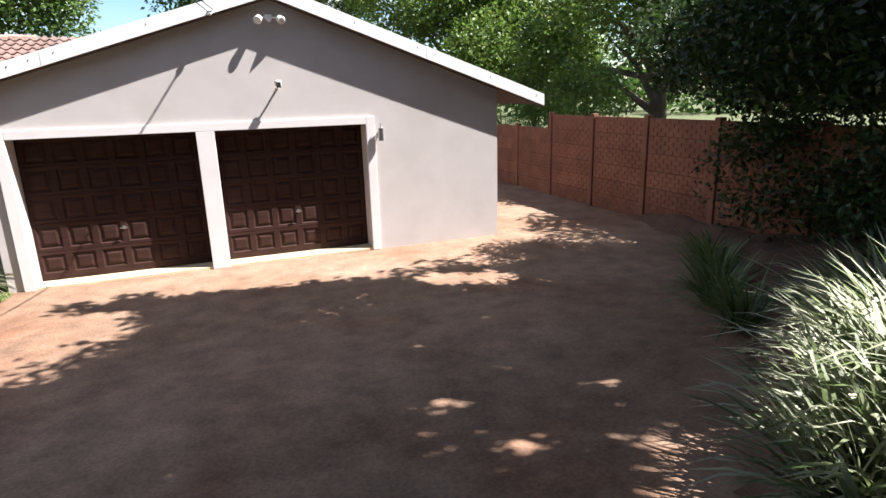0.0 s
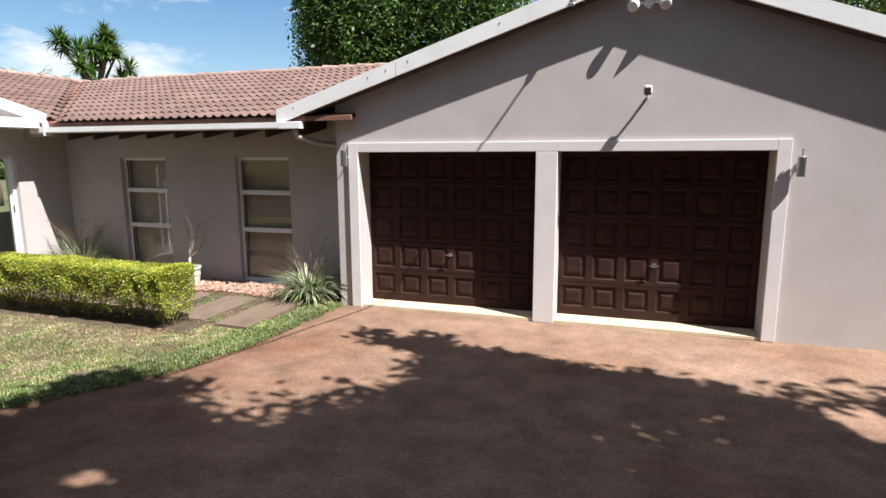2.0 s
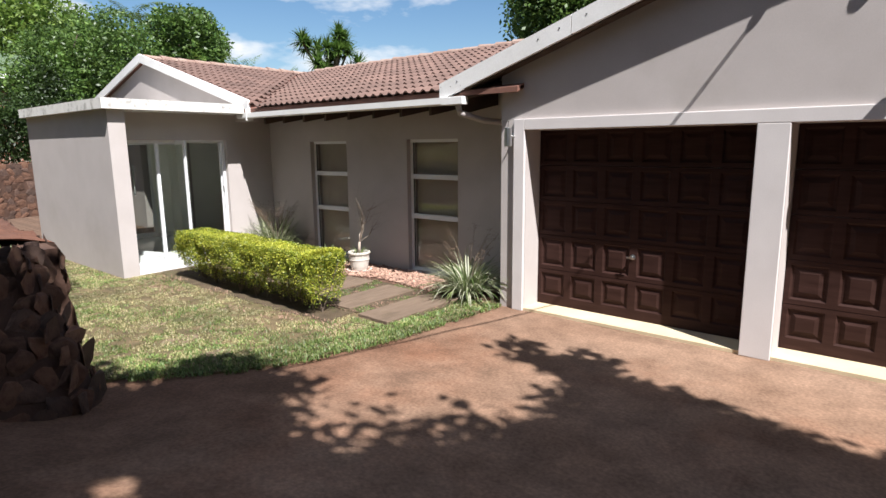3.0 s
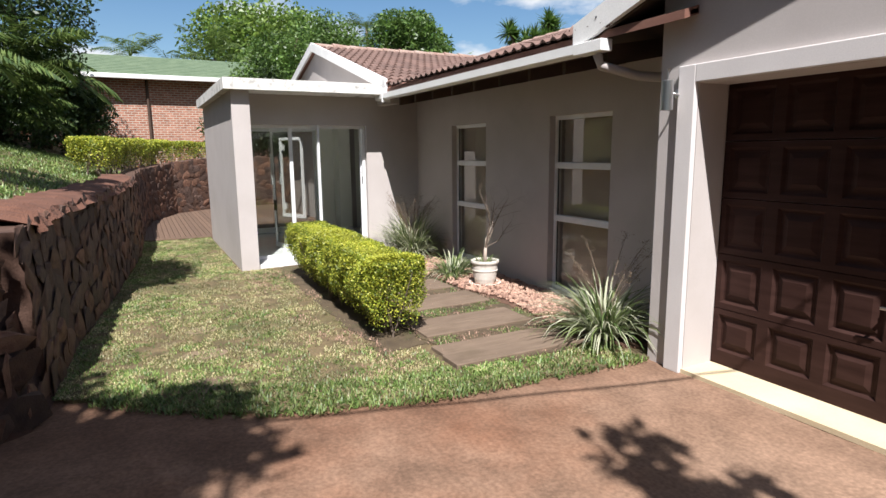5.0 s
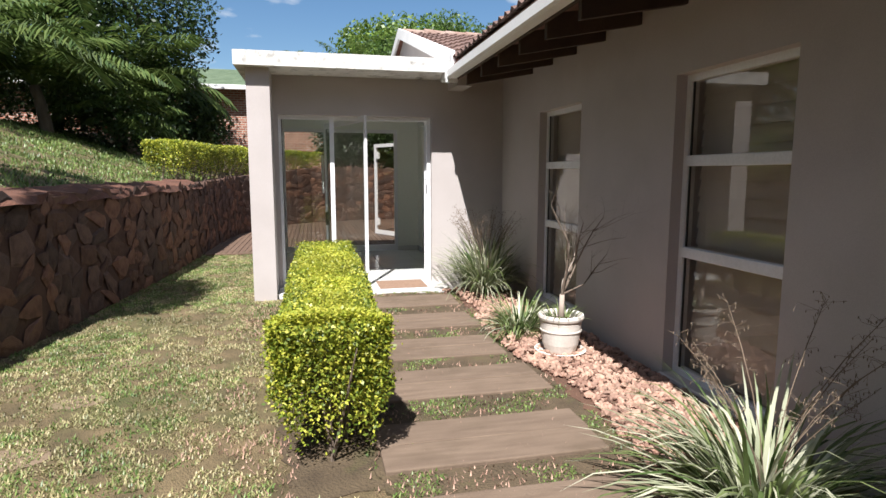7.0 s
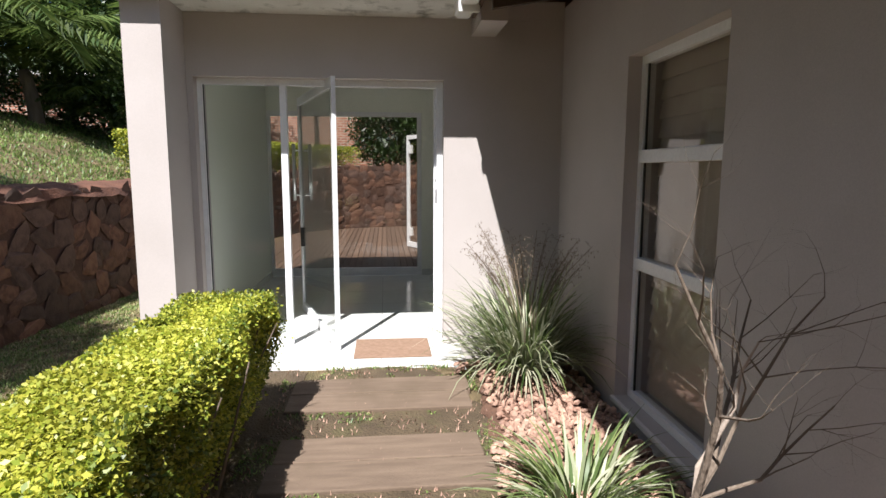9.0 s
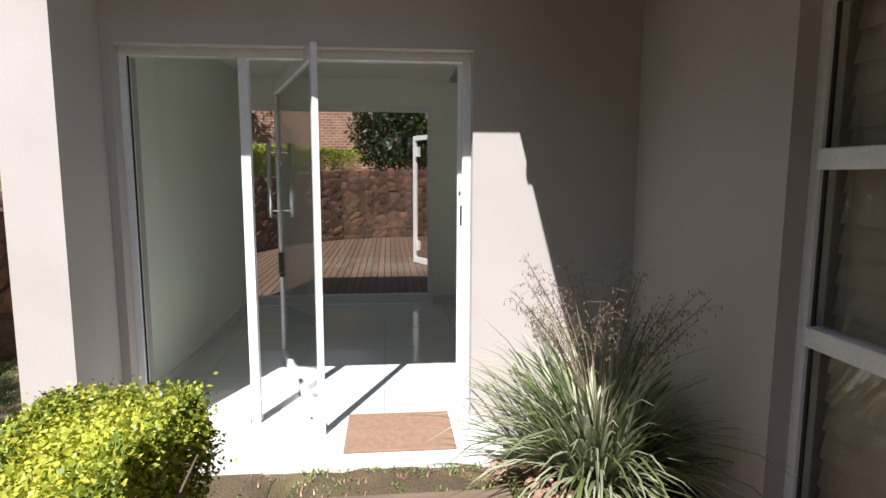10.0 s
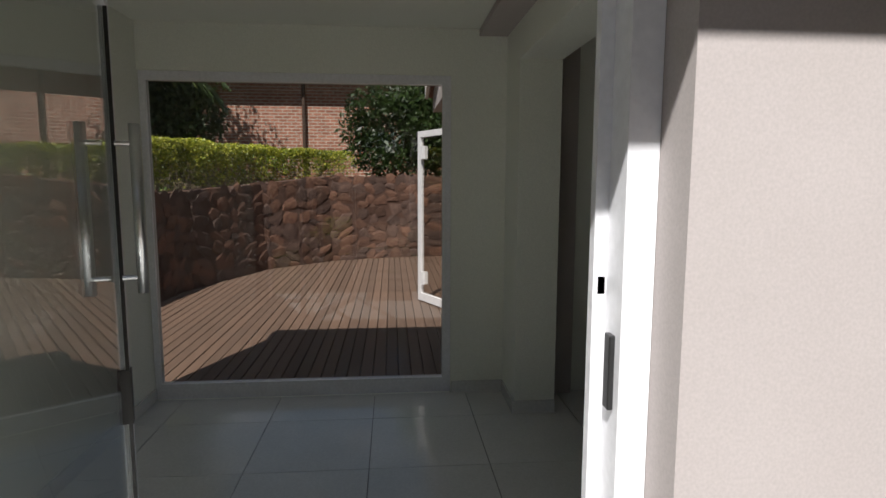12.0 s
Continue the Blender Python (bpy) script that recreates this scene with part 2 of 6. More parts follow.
TIMBER = surface("weathered_sleeper_timber", (0.125, 0.086, 0.060), (0.175, 0.124, 0.088), 3.5, 0.88, 50, 0.5, 0.006, (0.085, 0.06, 0.036), 1.6, 0.7, per="object", spread=0.06, stretch=(8, 1, 1))
DECKWOOD = surface("weathered_deck_board", (0.098, 0.056, 0.036), (0.138, 0.086, 0.058), 3, 0.8, 60, 0.3, 0.004, (0.080, 0.052, 0.036), 1.5, 0.5, per="object", spread=0.18, stretch=(1, 10, 1))
STONE = surface("brown_field_stone", (0.084, 0.037, 0.024), (0.172, 0.090, 0.055), 5, 0.88, 35, 0.6, 0.012, (0.062, 0.036, 0.026), 2.5, 0.6, per="object", spread=0.42)
STONE_GREY = surface("grey_purple_field_stone", (0.058, 0.032, 0.025), (0.122, 0.073, 0.053), 5, 0.88, 35, 0.6, 0.012, (0.053, 0.031, 0.025), 2.5, 0.6, per="object", spread=0.4)
MORTAR = surface("dark_stone_mortar", (0.056, 0.027, 0.018), (0.086, 0.045, 0.030), 6, 0.95, 50, 0.6, 0.01)
GRAVEL = surface("pinkish_brown_pebble", (0.25, 0.135, 0.098), (0.43, 0.28, 0.21), 9, 0.75, 60, 0.2, 0.003, per="island", spread=0.35)
ROOFTILE = surface("red_brown_roof_tile", (0.118, 0.068, 0.054), (0.170, 0.105, 0.086), 3, 0.8, 50, 0.4, 0.006, (0.09, 0.055, 0.045), 2.2, 0.6, per="object", spread=0.2)
ROOFMASS = surface("red_brown_roof", (0.16, 0.07, 0.05), (0.22, 0.11, 0.08), 3, 0.85, 50, 0.3, 0.006)
LICHEN = surface("mortared_ridge_tile", (0.22, 0.13, 0.10), (0.32, 0.23, 0.19), 6, 0.9, 40, 0.5, 0.01, (0.42, 0.37, 0.32), 5, 0.6)
GREENROOF = surface("green_roof_tile", (0.085, 0.125, 0.072), (0.13, 0.175, 0.105), 3, 0.8, 30, 0.3, 0.01)
DARKWOOD = surface("dark_brown_rafter", (0.045, 0.028, 0.02), (0.075, 0.045, 0.03), 4, 0.8, 60, 0.3, 0.003)
POT = surface("whitewashed_clay_pot", (0.58, 0.53, 0.47), (0.68, 0.63, 0.58), 5, 0.85, 60, 0.4, 0.004, (0.42, 0.34, 0.27), 4, 0.6)
BARK = surface("grey_brown_bark", (0.11, 0.08, 0.06), (0.20, 0.155, 0.12), 6, 0.95, 45, 0.8, 0.02, stretch=(1, 1, 0.3))
DEADWOOD = surface("pale_bare_branch", (0.34, 0.27, 0.22), (0.46, 0.38, 0.32), 9, 0.85, 80, 0.4, 0.004)
TILE = surface("glossy_white_floor_tile", (0.63, 0.63, 0.61), (0.67, 0.67, 0.65), 2, 0.10, 50, 0.0, per="object", spread=0.03)
GROUT = surface("grey_grout", (0.22, 0.21, 0.20), (0.28, 0.27, 0.26), 8, 0.9, 80, 0.0)
MAT = surface("brown_coir_mat", (0.22, 0.135, 0.09), (0.29, 0.185, 0.13), 30, 0.95, 220, 0.8, 0.006)
STEEL = surface("brushed_steel", (0.55, 0.55, 0.55), (0.62, 0.62, 0.62), 8, 0.3, 200, 0.0, metal=1.0)
MOSSY = surface("mossy_brown_soil", (0.062, 0.042, 0.024), (0.105, 0.074, 0.042), 7, 0.95, 70, 0.9, 0.02, (0.085, 0.088, 0.026), 2.4, 0.85)
DUST = surface("dusty_worn_earth", (0.15, 0.105, 0.065), (0.21, 0.15, 0.10), 6, 0.95, 80, 0.6, 0.01, (0.13, 0.115, 0.05), 3.0, 0.7)
DRYSTEM = surface("dry_brown_stem", (0.13, 0.09, 0.06), (0.19, 0.14, 0.10), 9, 0.9, 80, 0.2, 0.003)
BLACK = surface("black_plastic", (0.018, 0.018, 0.018), (0.03, 0.03, 0.03), 8, 0.4, 90, 0.0)
BLIND = surface("beige_window_blind", (0.45, 0.40, 0.355), (0.51, 0.46, 0.41), 6, 0.8, 80, 0.0)
FENCE = surface("red_brown_precast_panel", (0.195, 0.074, 0.042), (0.262, 0.112, 0.068), 2.5, 0.92, 50, 0.5, 0.008, (0.108, 0.054, 0.036), 1.6, 0.6, per="object", spread=0.12)
BRICK = brick_material("red_face_brick", (0.27, 0.10, 0.062), (0.37, 0.16, 0.105), (0.42, 0.36, 0.30))
GLASS = glass_material("window_glass", (0.93, 0.915, 0.89), 1.5)
SMOKED = glass_material("lightly_tinted_glass", (0.80, 0.79, 0.77), 1.3)
CLEAR = glass_material("door_glass", (0.93, 0.95, 0.94), 1.0)
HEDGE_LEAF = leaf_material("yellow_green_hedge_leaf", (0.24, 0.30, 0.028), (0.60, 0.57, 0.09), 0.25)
# deeper green copy of the hedge leaf, with the interior's shade in its colour
HEDGE_SHADE = leaf_material("deep_green_shade_hedge_leaf", (0.07, 0.12, 0.016), (0.24, 0.29, 0.04), 0.3)
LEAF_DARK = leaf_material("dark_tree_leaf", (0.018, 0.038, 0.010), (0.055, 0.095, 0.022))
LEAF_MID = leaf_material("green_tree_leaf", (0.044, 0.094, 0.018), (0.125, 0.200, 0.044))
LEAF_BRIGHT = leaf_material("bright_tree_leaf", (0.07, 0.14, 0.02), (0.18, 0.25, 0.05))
PALM_LEAF = leaf_material("palm_frond_leaf", (0.04, 0.08, 0.018), (0.13, 0.17, 0.045))
PALE_BLADE = leaf_material("cream_striped_blade", (0.16, 0.20, 0.09), (0.62, 0.61, 0.46), 0.2)
GREEN_BLADE = leaf_material("green_strap_blade", (0.06, 0.11, 0.03), (0.24, 0.29, 0.11), 0.25)
GRASS_BLADE = leaf_material("lawn_grass_blade", (0.12, 0.15, 0.04), (0.56, 0.47, 0.27), 0.45)
GRASS_GREEN = leaf_material("fresh_grass_blade", (0.06, 0.13, 0.025), (0.26, 0.33, 0.10), 0.4)


# ---- building helpers ----
def thing(name, base, label, category, group="", kind=""):
    ob = new(name)
    ob.matrix_basis = Matrix.Translation(base)
    ob.empty_display_size = 0.1
    return tagged(ob, label, category, group, kind)


def link(name, me, material, parent=None, label=""):
    """One mesh object in world coordinates, under its thing if it has one."""
    if material and not me.materials:
        me.materials.append(material)
    ob = new(name, me)
    if parent:
        ob.parent = parent
        ob.matrix_parent_inverse = parent.matrix_basis.inverted() if parent.parent is None else Matrix()
    return tagged(ob, label)


def part(name, bm, material, parent=None, label="", smooth=False):
    me = bpy.data.meshes.new(name)
    bmesh.ops.recalc_face_normals(bm, faces=bm.faces)
    if smooth:
        for f in bm.faces:
            f.smooth = True
    bm.to_mesh(me)
    bm.free()
    return link(name, me, material, parent, label)


def structure(name, bm, material, label, category):
    return tagged(part(name, bm, material), label, category, kind="structure")


def box(x0, x1, y0, y1, z0, z1, bm=None, bevel=0.0, m=None):
    bm = bm or bmesh.new()
    place = Matrix.Translation(((x0 + x1) / 2, (y0 + y1) / 2, (z0 + z1) / 2)) @ Matrix.Diagonal((abs(x1 - x0), abs(y1 - y0), abs(z1 - z0), 1))
    made = bmesh.ops.create_cube(bm, size=1.0, matrix=(m @ place) if m else place)["verts"]
    if bevel:
        edges = list({e for v in made for e in v.link_edges})
        bmesh.ops.bevel(bm, geom=edges, offset=bevel, segments=2, affect="EDGES", profile=0.5)
    return bm


def prism(points, axis, a, b, bm=None):
    """A polygon in the plane across the axis, pulled out from a to b along it. points are given in the other two axes, in x, y, z order."""
    bm = bm or bmesh.new()

    def at(p, v):
        return {"x": (v, *p), "y": (p[0], v, p[1]), "z": (*p, v)}[axis]

    low, high = [bm.verts.new(at(p, a)) for p in points], [bm.verts.new(at(p, b)) for p in points]
    bm.faces.new(low)
    bm.faces.new(high[::-1])
    for i in range(len(points)):
        j = (i + 1) % len(points)
        bm.faces.new((low[i], high[i], high[j], low[j]))
    return bm


def pierced(u0, u1, z0, z1, a, b, holes, along="x"):
    """A wall from u0 to u1 with real openings (ua, ub, za, zb), between the planes a and b."""
    us = sorted({u0, u1, *[h[0] for h in holes], *[h[1] for h in holes]})
    zs = sorted({z0, z1, *[h[2] for h in holes], *[h[3] for h in holes]})
    us, zs = [u for u in us if u0 <= u <= u1], [z for z in zs if z0 <= z <= z1]
    bm, cache = bmesh.new(), {}

    def v(u, w, z):
        key = (u, w, z)
        if key not in cache:
            cache[key] = bm.verts.new((u, w, z) if along == "x" else (w, u, z))
        return cache[key]

    def solid(i, j):
        if not (0 <= i < len(us) - 1 and 0 <= j < len(zs) - 1):
            return False
        u, z = (us[i] + us[i + 1]) / 2, (zs[j] + zs[j + 1]) / 2
        return not any(h[0] < u < h[1] and h[2] < z < h[3] for h in holes)

    for i in range(len(us) - 1):
        for j in range(len(zs) - 1):
            if not solid(i, j):
                continue
            p, q, r, s = us[i], us[i + 1], zs[j], zs[j + 1]
            for w in (a, b):
                bm.faces.new((v(p, w, r), v(q, w, r), v(q, w, s), v(p, w, s)))
            for (di, dj), (e, f) in (((-1, 0), ((p, r), (p, s))), ((1, 0), ((q, r), (q, s))), ((0, -1), ((p, r), (q, r))), ((0, 1), ((p, s), (q, s)))):
                if not solid(i + di, j + dj):
                    bm.faces.new((v(e[0], a, e[1]), v(f[0], a, f[1]), v(f[0], b, f[1]), v(e[0], b, e[1])))
    return bm


def tube(points, radii, sides=8, bm=None):
    """A tapered tube through points."""
    bm = bm or bmesh.new()
    rings = []
    for i, p in enumerate(points):
        p = Vector(p)
        d = Vector(points[min(i + 1, len(points) - 1)]) - Vector(points[max(i - 1, 0)])
        q = d.to_track_quat("Z", "Y")
        rings.append([bm.verts.new(p + q @ Vector((math.cos(6.2832 * k / sides) * radii[i], math.sin(6.2832 * k / sides) * radii[i], 0))) for k in range(sides)])
    for a, b in zip(rings, rings[1:]):
        for k in range(sides):
            bm.faces.new((a[k], a[(k + 1) % sides], b[(k + 1) % sides], b[k]))
    bm.faces.new(rings[0][::-1])
    bm.faces.new(rings[-1])
    return bm


def lathe(profile, centre, sides=28, bm=None):
    """A turned body from (radius, height) pairs."""
    bm = bm or bmesh.new()
    rings = [[bm.verts.new((centre[0] + r * math.cos(6.2832 * k / sides), centre[1] + r * math.sin(6.2832 * k / sides), centre[2] + z)) for k in range(sides)] for r, z in profile]
    for a, b in zip(rings, rings[1:]):
        for k in range(sides):
            bm.faces.new((a[k], a[(k + 1) % sides], b[(k + 1) % sides], b[k]))
    bm.faces.new(rings[0][::-1])
    bm.faces.new(rings[-1])
    return bm


def quads(name, corners):
    """A mesh of loose four-cornered pieces from an array (n, 4, 3)."""
    n = len(corners)
    me = bpy.data.meshes.new(name)
    me.vertices.add(n * 4)
    me.vertices.foreach_set("co", np.ascontiguousarray(corners, dtype=np.float32).ravel())
    me.loops.add(n * 4)
    me.loops.foreach_set("vertex_index", np.arange(n * 4, dtype=np.int32))
    me.polygons.add(n)
    me.polygons.foreach_set("loop_start", np.arange(0, n * 4, 4, dtype=np.int32))
    me.update(calc_edges=True)
    return me


def unit(v):
    return v / np.maximum(np.linalg.norm(v, axis=-1, keepdims=True), 1e-9)


def leaf_corners(rng, points, size, aspect=0.5, flat=0.0, droop=0.2):
    """Folded diamond leaves at the points. flat: how far they lie level."""
    n = len(points)
    d = rng.normal(size=(n, 3))
    d[:, 2] = d[:, 2] * (1 - flat) - droop
    d = unit(d)
    side = unit(np.cross(d, rng.normal(size=(n, 3)) + np.array([0, 0, 2.5 * flat])))
    up = np.cross(side, d)
    s = size * rng.uniform(0.6, 1.35, size=(n, 1))
    mid = points + d * s * 0.45
    lift = up * s * 0.10
    return np.stack([points, mid + side * s * aspect * 0.5 + lift, points + d * s, mid - side * s * aspect * 0.5 + lift], axis=1)


def clumped(rng, n, centre, radii, clumps, spread=0.28, shell=0.55):
    """Points gathered in clumps within an ellipsoid, thicker near its skin, for an uneven outline with gaps."""
    c = unit(rng.normal(size=(clumps, 3))) * (shell + (1 - shell) * rng.uniform(0, 1, size=(clumps, 1))) * rng.uniform(0.75, 1.1, size=(clumps, 1))
    pick = rng.integers(0, clumps, n)
    p = c[pick] + rng.normal(size=(n, 3)) * spread * rng.uniform(0.5, 1.2, size=(clumps, 1))[pick]
    far = np.linalg.norm(p, axis=1, keepdims=True)
    p = np.where(far > 1.12, p / far * rng.uniform(0.8, 1.12, size=(n, 1)), p)
    return p * np.array(radii) + np.array(centre)


def blades(rng, bases, heading, lean, length, width, droop, segments=4):
    """Curved tapering blades: arrays of bases (n, 3), heading and lean in radians, length; as loose quads joined along each blade."""
    n = len(bases)
    out = []
    flatdir = np.stack([np.cos(heading), np.sin(heading), np.zeros(n)], axis=1)
    side = np.stack([-np.sin(heading), np.cos(heading), np.zeros(n)], axis=1)
    ts = np.linspace(0, 1, segments + 1)
    pos, prev, wprev = bases.copy(), None, None
    angle = lean.copy()
    for i, t in enumerate(ts):
        w = (width * (1 - t) ** 0.6 * (0.6 + 0.9 * min(t * 3, 1)) * 0.6)[:, None]
        if i:
            step = (np.sin(angle)[:, None] * flatdir + np.cos(angle)[:, None] * np.array([0, 0, 1])) * (length / segments)[:, None]
            pos = pos + step
            out.append(np.stack([prev - side * wprev, prev + side * wprev, pos + side * w, pos - side * w], axis=1))
            angle = angle + droop / segments * (0.5 + t)
        prev, wprev = pos.copy(), w
    return np.concatenate(out) if segments == 1 else np.stack(out, axis=1).reshape(-1, 4, 3)


def merged_blades(name, corners, segments):
    """As quads(), but the pieces of each blade share corners, so that a blade is one island."""
    n = len(corners) // segments
    c = corners.reshape(n, segments, 4, 3)
    rows = np.concatenate([c[:, :1, :2], c[:, :, [3, 2]]], axis=1)
    rows[:, 0] = c[:, 0, :2]
    verts = rows.reshape(-1, 3)
    k = (segments + 1) * 2
    base = (np.arange(n) * k)[:, None, None]
    seg = (np.arange(segments) * 2)[None, :, None]
    idx = (base + seg + np.array([0, 1, 3, 2])[None, None, :]).reshape(-1)
    me = bpy.data.meshes.new(name)
    me.vertices.add(len(verts))
    me.vertices.foreach_set("co", np.ascontiguousarray(verts, dtype=np.float32).ravel())
    me.loops.add(len(idx))
    me.loops.foreach_set("vertex_index", idx.astype(np.int32))
    me.polygons.add(n * segments)
    me.polygons.foreach_set("loop_start", np.arange(0, n * segments * 4, 4, dtype=np.int32))
    me.update(calc_edges=True)
    return me


def inside(poly, x, y):
    """Which of the points lie inside a polygon."""
    res = np.zeros(len(x), bool)
    for (x0, y0), (x1, y1) in zip(poly, poly[1:] + poly[:1]):
        cross = (y0 > y) != (y1 > y)
        res ^= cross & (x < (x1 - x0) * (y - y0) / (y1 - y0 + 1e-12) + x0)
    return res


# ---- ground ----
def drive_height(x, y):
    """The drive climbs steadily away from the garage; beside the lawn it stays level."""
    x, y = np.asarray(x, float), np.asarray(y, float)
    s = np.clip(6.6 - y, 0, 30)
    side = np.clip((x + 4.7) / 2.2, 0, 1)
    near = np.clip((y - 3.9) / 0.8, 0, 1)
    return 0.145 * s * s / (s + 1.2) * (1 - near * (1 - side * side * (3 - 2 * side)))


def rounded(poly):
    """A polygon with its corners cut twice, for a soft outline."""
    for _ in range(2):
        poly = [q for a, b in zip(poly, poly[1:] + poly[:1]) for q in ((a[0] * 0.8 + b[0] * 0.2, a[1] * 0.8 + b[1] * 0.2), (a[0] * 0.2 + b[0] * 0.8, a[1] * 0.2 + b[1] * 0.8))]
    return poly


def flat_sheet(name, poly, z, material, label, category, jitter=0.0, seed=1):
    """A flat bed with an irregular rim, a little thicker than the ground."""
    rng = np.random.default_rng(seed)
    poly = rounded(poly)
    ring = []
    for (x0, y0), (x1, y1) in zip(poly, poly[1:] + poly[:1]):
        n = max(1, int(math.hypot(x1 - x0, y1 - y0) / 0.07))
        for k in range(n):
            ring.append((x0 + (x1 - x0) * k / n + rng.normal() * jitter, y0 + (y1 - y0) * k / n + rng.normal() * jitter))
    return structure(name, prism(ring, "z", -0.05, z), material, label, category)


def height_sheet(name, x0, x1, y0, y1, step, height, material, label, category, poly=None, rough=0.0, seed=1):
    xs, ys = np.arange(x0, x1 + step / 2, step), np.arange(y0, y1 + step / 2, step)
    gx, gy = np.meshgrid(xs, ys, indexing="ij")
    gz = height(gx, gy)
    if rough:
        gz = gz + np.array([[noise.noise((a * 1.7 + seed, b * 1.7, 0)) for b in ys] for a in xs]) * rough
    nx, ny = gx.shape
    verts = np.stack([gx, gy, gz], -1).reshape(-1, 3)
    i, j = np.meshgrid(np.arange(nx - 1), np.arange(ny - 1), indexing="ij")
    a = (i * ny + j).ravel()
    faces = np.stack([a, a + ny, a + ny + 1, a + 1], 1)
    if poly:
        c = verts[faces].mean(1)
        faces = faces[inside(poly, c[:, 0], c[:, 1])]
    me = bpy.data.meshes.new(name)
    me.from_pydata(verts.tolist(), [], faces.tolist())
    for p in me.polygons:
        p.use_smooth = True
    return tagged(link(name, me, material), label, category, kind="structure")


bm = bmesh.new()
bmesh.ops.create_grid(bm, x_segments=1, y_segments=1, size=900, matrix=Matrix.Translation((0, 0, -0.06)))
structure("ground", bm, EARTH, "dull green and brown open ground", "ground")
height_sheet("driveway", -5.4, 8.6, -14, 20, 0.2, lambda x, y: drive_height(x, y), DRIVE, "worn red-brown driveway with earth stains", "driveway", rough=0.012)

LAWN_EDGE = [(-3.56, 9.0), (-3.62, 8.2), (-3.72, 7.2), (-3.92, 6.4), (-4.2, 5.8), (-4.75, 5.2), (-4.95, 4.85), (-8, 4.85), (-12.2, 5.1), (-13.0, 5.2), (-13.0, 6.9), (-8.9, 6.9), (-8.85, 9.7), (-3.6, 9.7)]
flat_sheet("lawn", LAWN_EDGE, 0.024, LAWN, "patchy dry green lawn beside the drive", "lawn", 0.012, 9)
BED = [(-4.76, 7.19), (-4.66, 7.5), (-4.74, 7.95), (-9.0, 7.95), (-9.0, 7.17)]
flat_sheet("hedge_bed", BED, 0.030, MOSSY, "dark red soil bed under the hedge", "soil", 0.02, 3)
PATHBED = [(-4.0, 7.6), (-3.98, 8.95), (-4.6, 9.0), (-8.86, 8.95), (-8.86, 7.7)]
flat_sheet("path_bed", PATHBED, 0.040, MOSSY, "bare earth and moss between path timbers", "soil", 0.02, 4)
WALLBED = [(-3.62, 9.68), (-3.7, 9.05), (-4.5, 8.95), (-8.86, 8.9), (-9.2, 9.68)]
flat_sheet("wall_bed", WALLBED, 0.044, SOIL, "soil bed along the house wall", "soil", 0.015, 6)


def upper_height(x, y):
    return 1.12 + 0.34 * np.clip(4.75 + 0.05 * (x + 8) * -1 - y, 0, 4.2) + 0.12 * np.clip(0.5 - y, 0, 30)


UPPER = [(-4.55, -14), (-4.55, 4.55), (-6.2, 4.62), (-8.2, 4.86), (-11, 5.12), (-13.7, 5.15), (-16.4, 5.38), (-18.3, 6.05), (-19.35, 7.2), (-19.8, 8.4), (-20.0, 12), (-40, 12), (-40, -14)]
height_sheet("upper_lawn", -40, -4.4, -14, 12, 0.3, upper_height, LAWN, "sloping upper lawn above the stone wall", "lawn", UPPER, 0.05, 12)

# ---- garage ----
GY, GL, GR = 9.07, -3.58, 4.11
APEX, EAVE_L, EAVE_R = (0.35, 4.0), (-4.375, 2.50), (4.96, 2.32)
DOORS = [(-3.24, -0.87), (-0.605, 1.71)]
holes = [(a, b, -0.05, 2.12) for a, b in DOORS]


def roof_z(x):
    e = EAVE_L if x < APEX[0] else EAVE_R
    return APEX[1] - (APEX[1] - e[1]) * abs(x - APEX[0]) / abs(e[0] - APEX[0])


structure("wall_garage_front", pierced(GL, GR, -0.05, 2.30, GY, GY + 0.31, holes), PLASTER, "taupe plastered garage front with two door openings", "wall")
structure("wall_garage_gable", prism([(GL, 2.30), (GR, 2.30), (GR, roof_z(GR) - 0.01), (APEX[0], APEX[1] - 0.01), (GL, roof_z(GL) - 0.01)], "y", GY, GY + 0.31), PLASTER, "taupe plastered gable over the garage doors", "wall")
structure("wall_garage_east", box(GR - 0.25, GR, GY + 0.31, 18, -0.05, 2.58), PLASTER, "taupe plastered garage side wall", "wall")
structure("wall_garage_west", box(GL, GL + 0.25, GY + 0.31, 18, -0.05, 2.6), PLASTER, "taupe plastered garage side wall by the house", "wall")
structure("wall_garage_back", box(GL, GR, 18, 18.25, -0.05, 2.6), PLASTER, "plain garage back wall", "wall")
structure("garage_floor", box(GL + 0.25, GR - 0.25, GY + 0.45, 18, -0.05, 0.01), GROUT, "grey concrete garage floor", "floor")
bm = bmesh.new()
for (x0, z0), (x1, z1) in ((EAVE_L, APEX), (APEX, EAVE_R)):
    prism([(x0, z0 + 0.02), (x1, z1 + 0.02), (x1, z1 + 0.10), (x0, z0 + 0.10)], "y", 8.93, 18.4, bm)
structure("garage_roof", bm, DARKWOOD, "dark-edged tiled garage roof", "roof")
bm = bmesh.new()
for (x0, z0), (x1, z1) in ((EAVE_L, APEX), (APEX, EAVE_R)):
    prism([(x0, z0 - 0.02), (x1, z1 - 0.02), (x1, z1 + 0.01), (x0, z0 + 0.01)], "y", 8.93, 9.06, bm)
structure("garage_soffit", bm, DARKWOOD, "dark timber soffit under the barge boards", "trim")

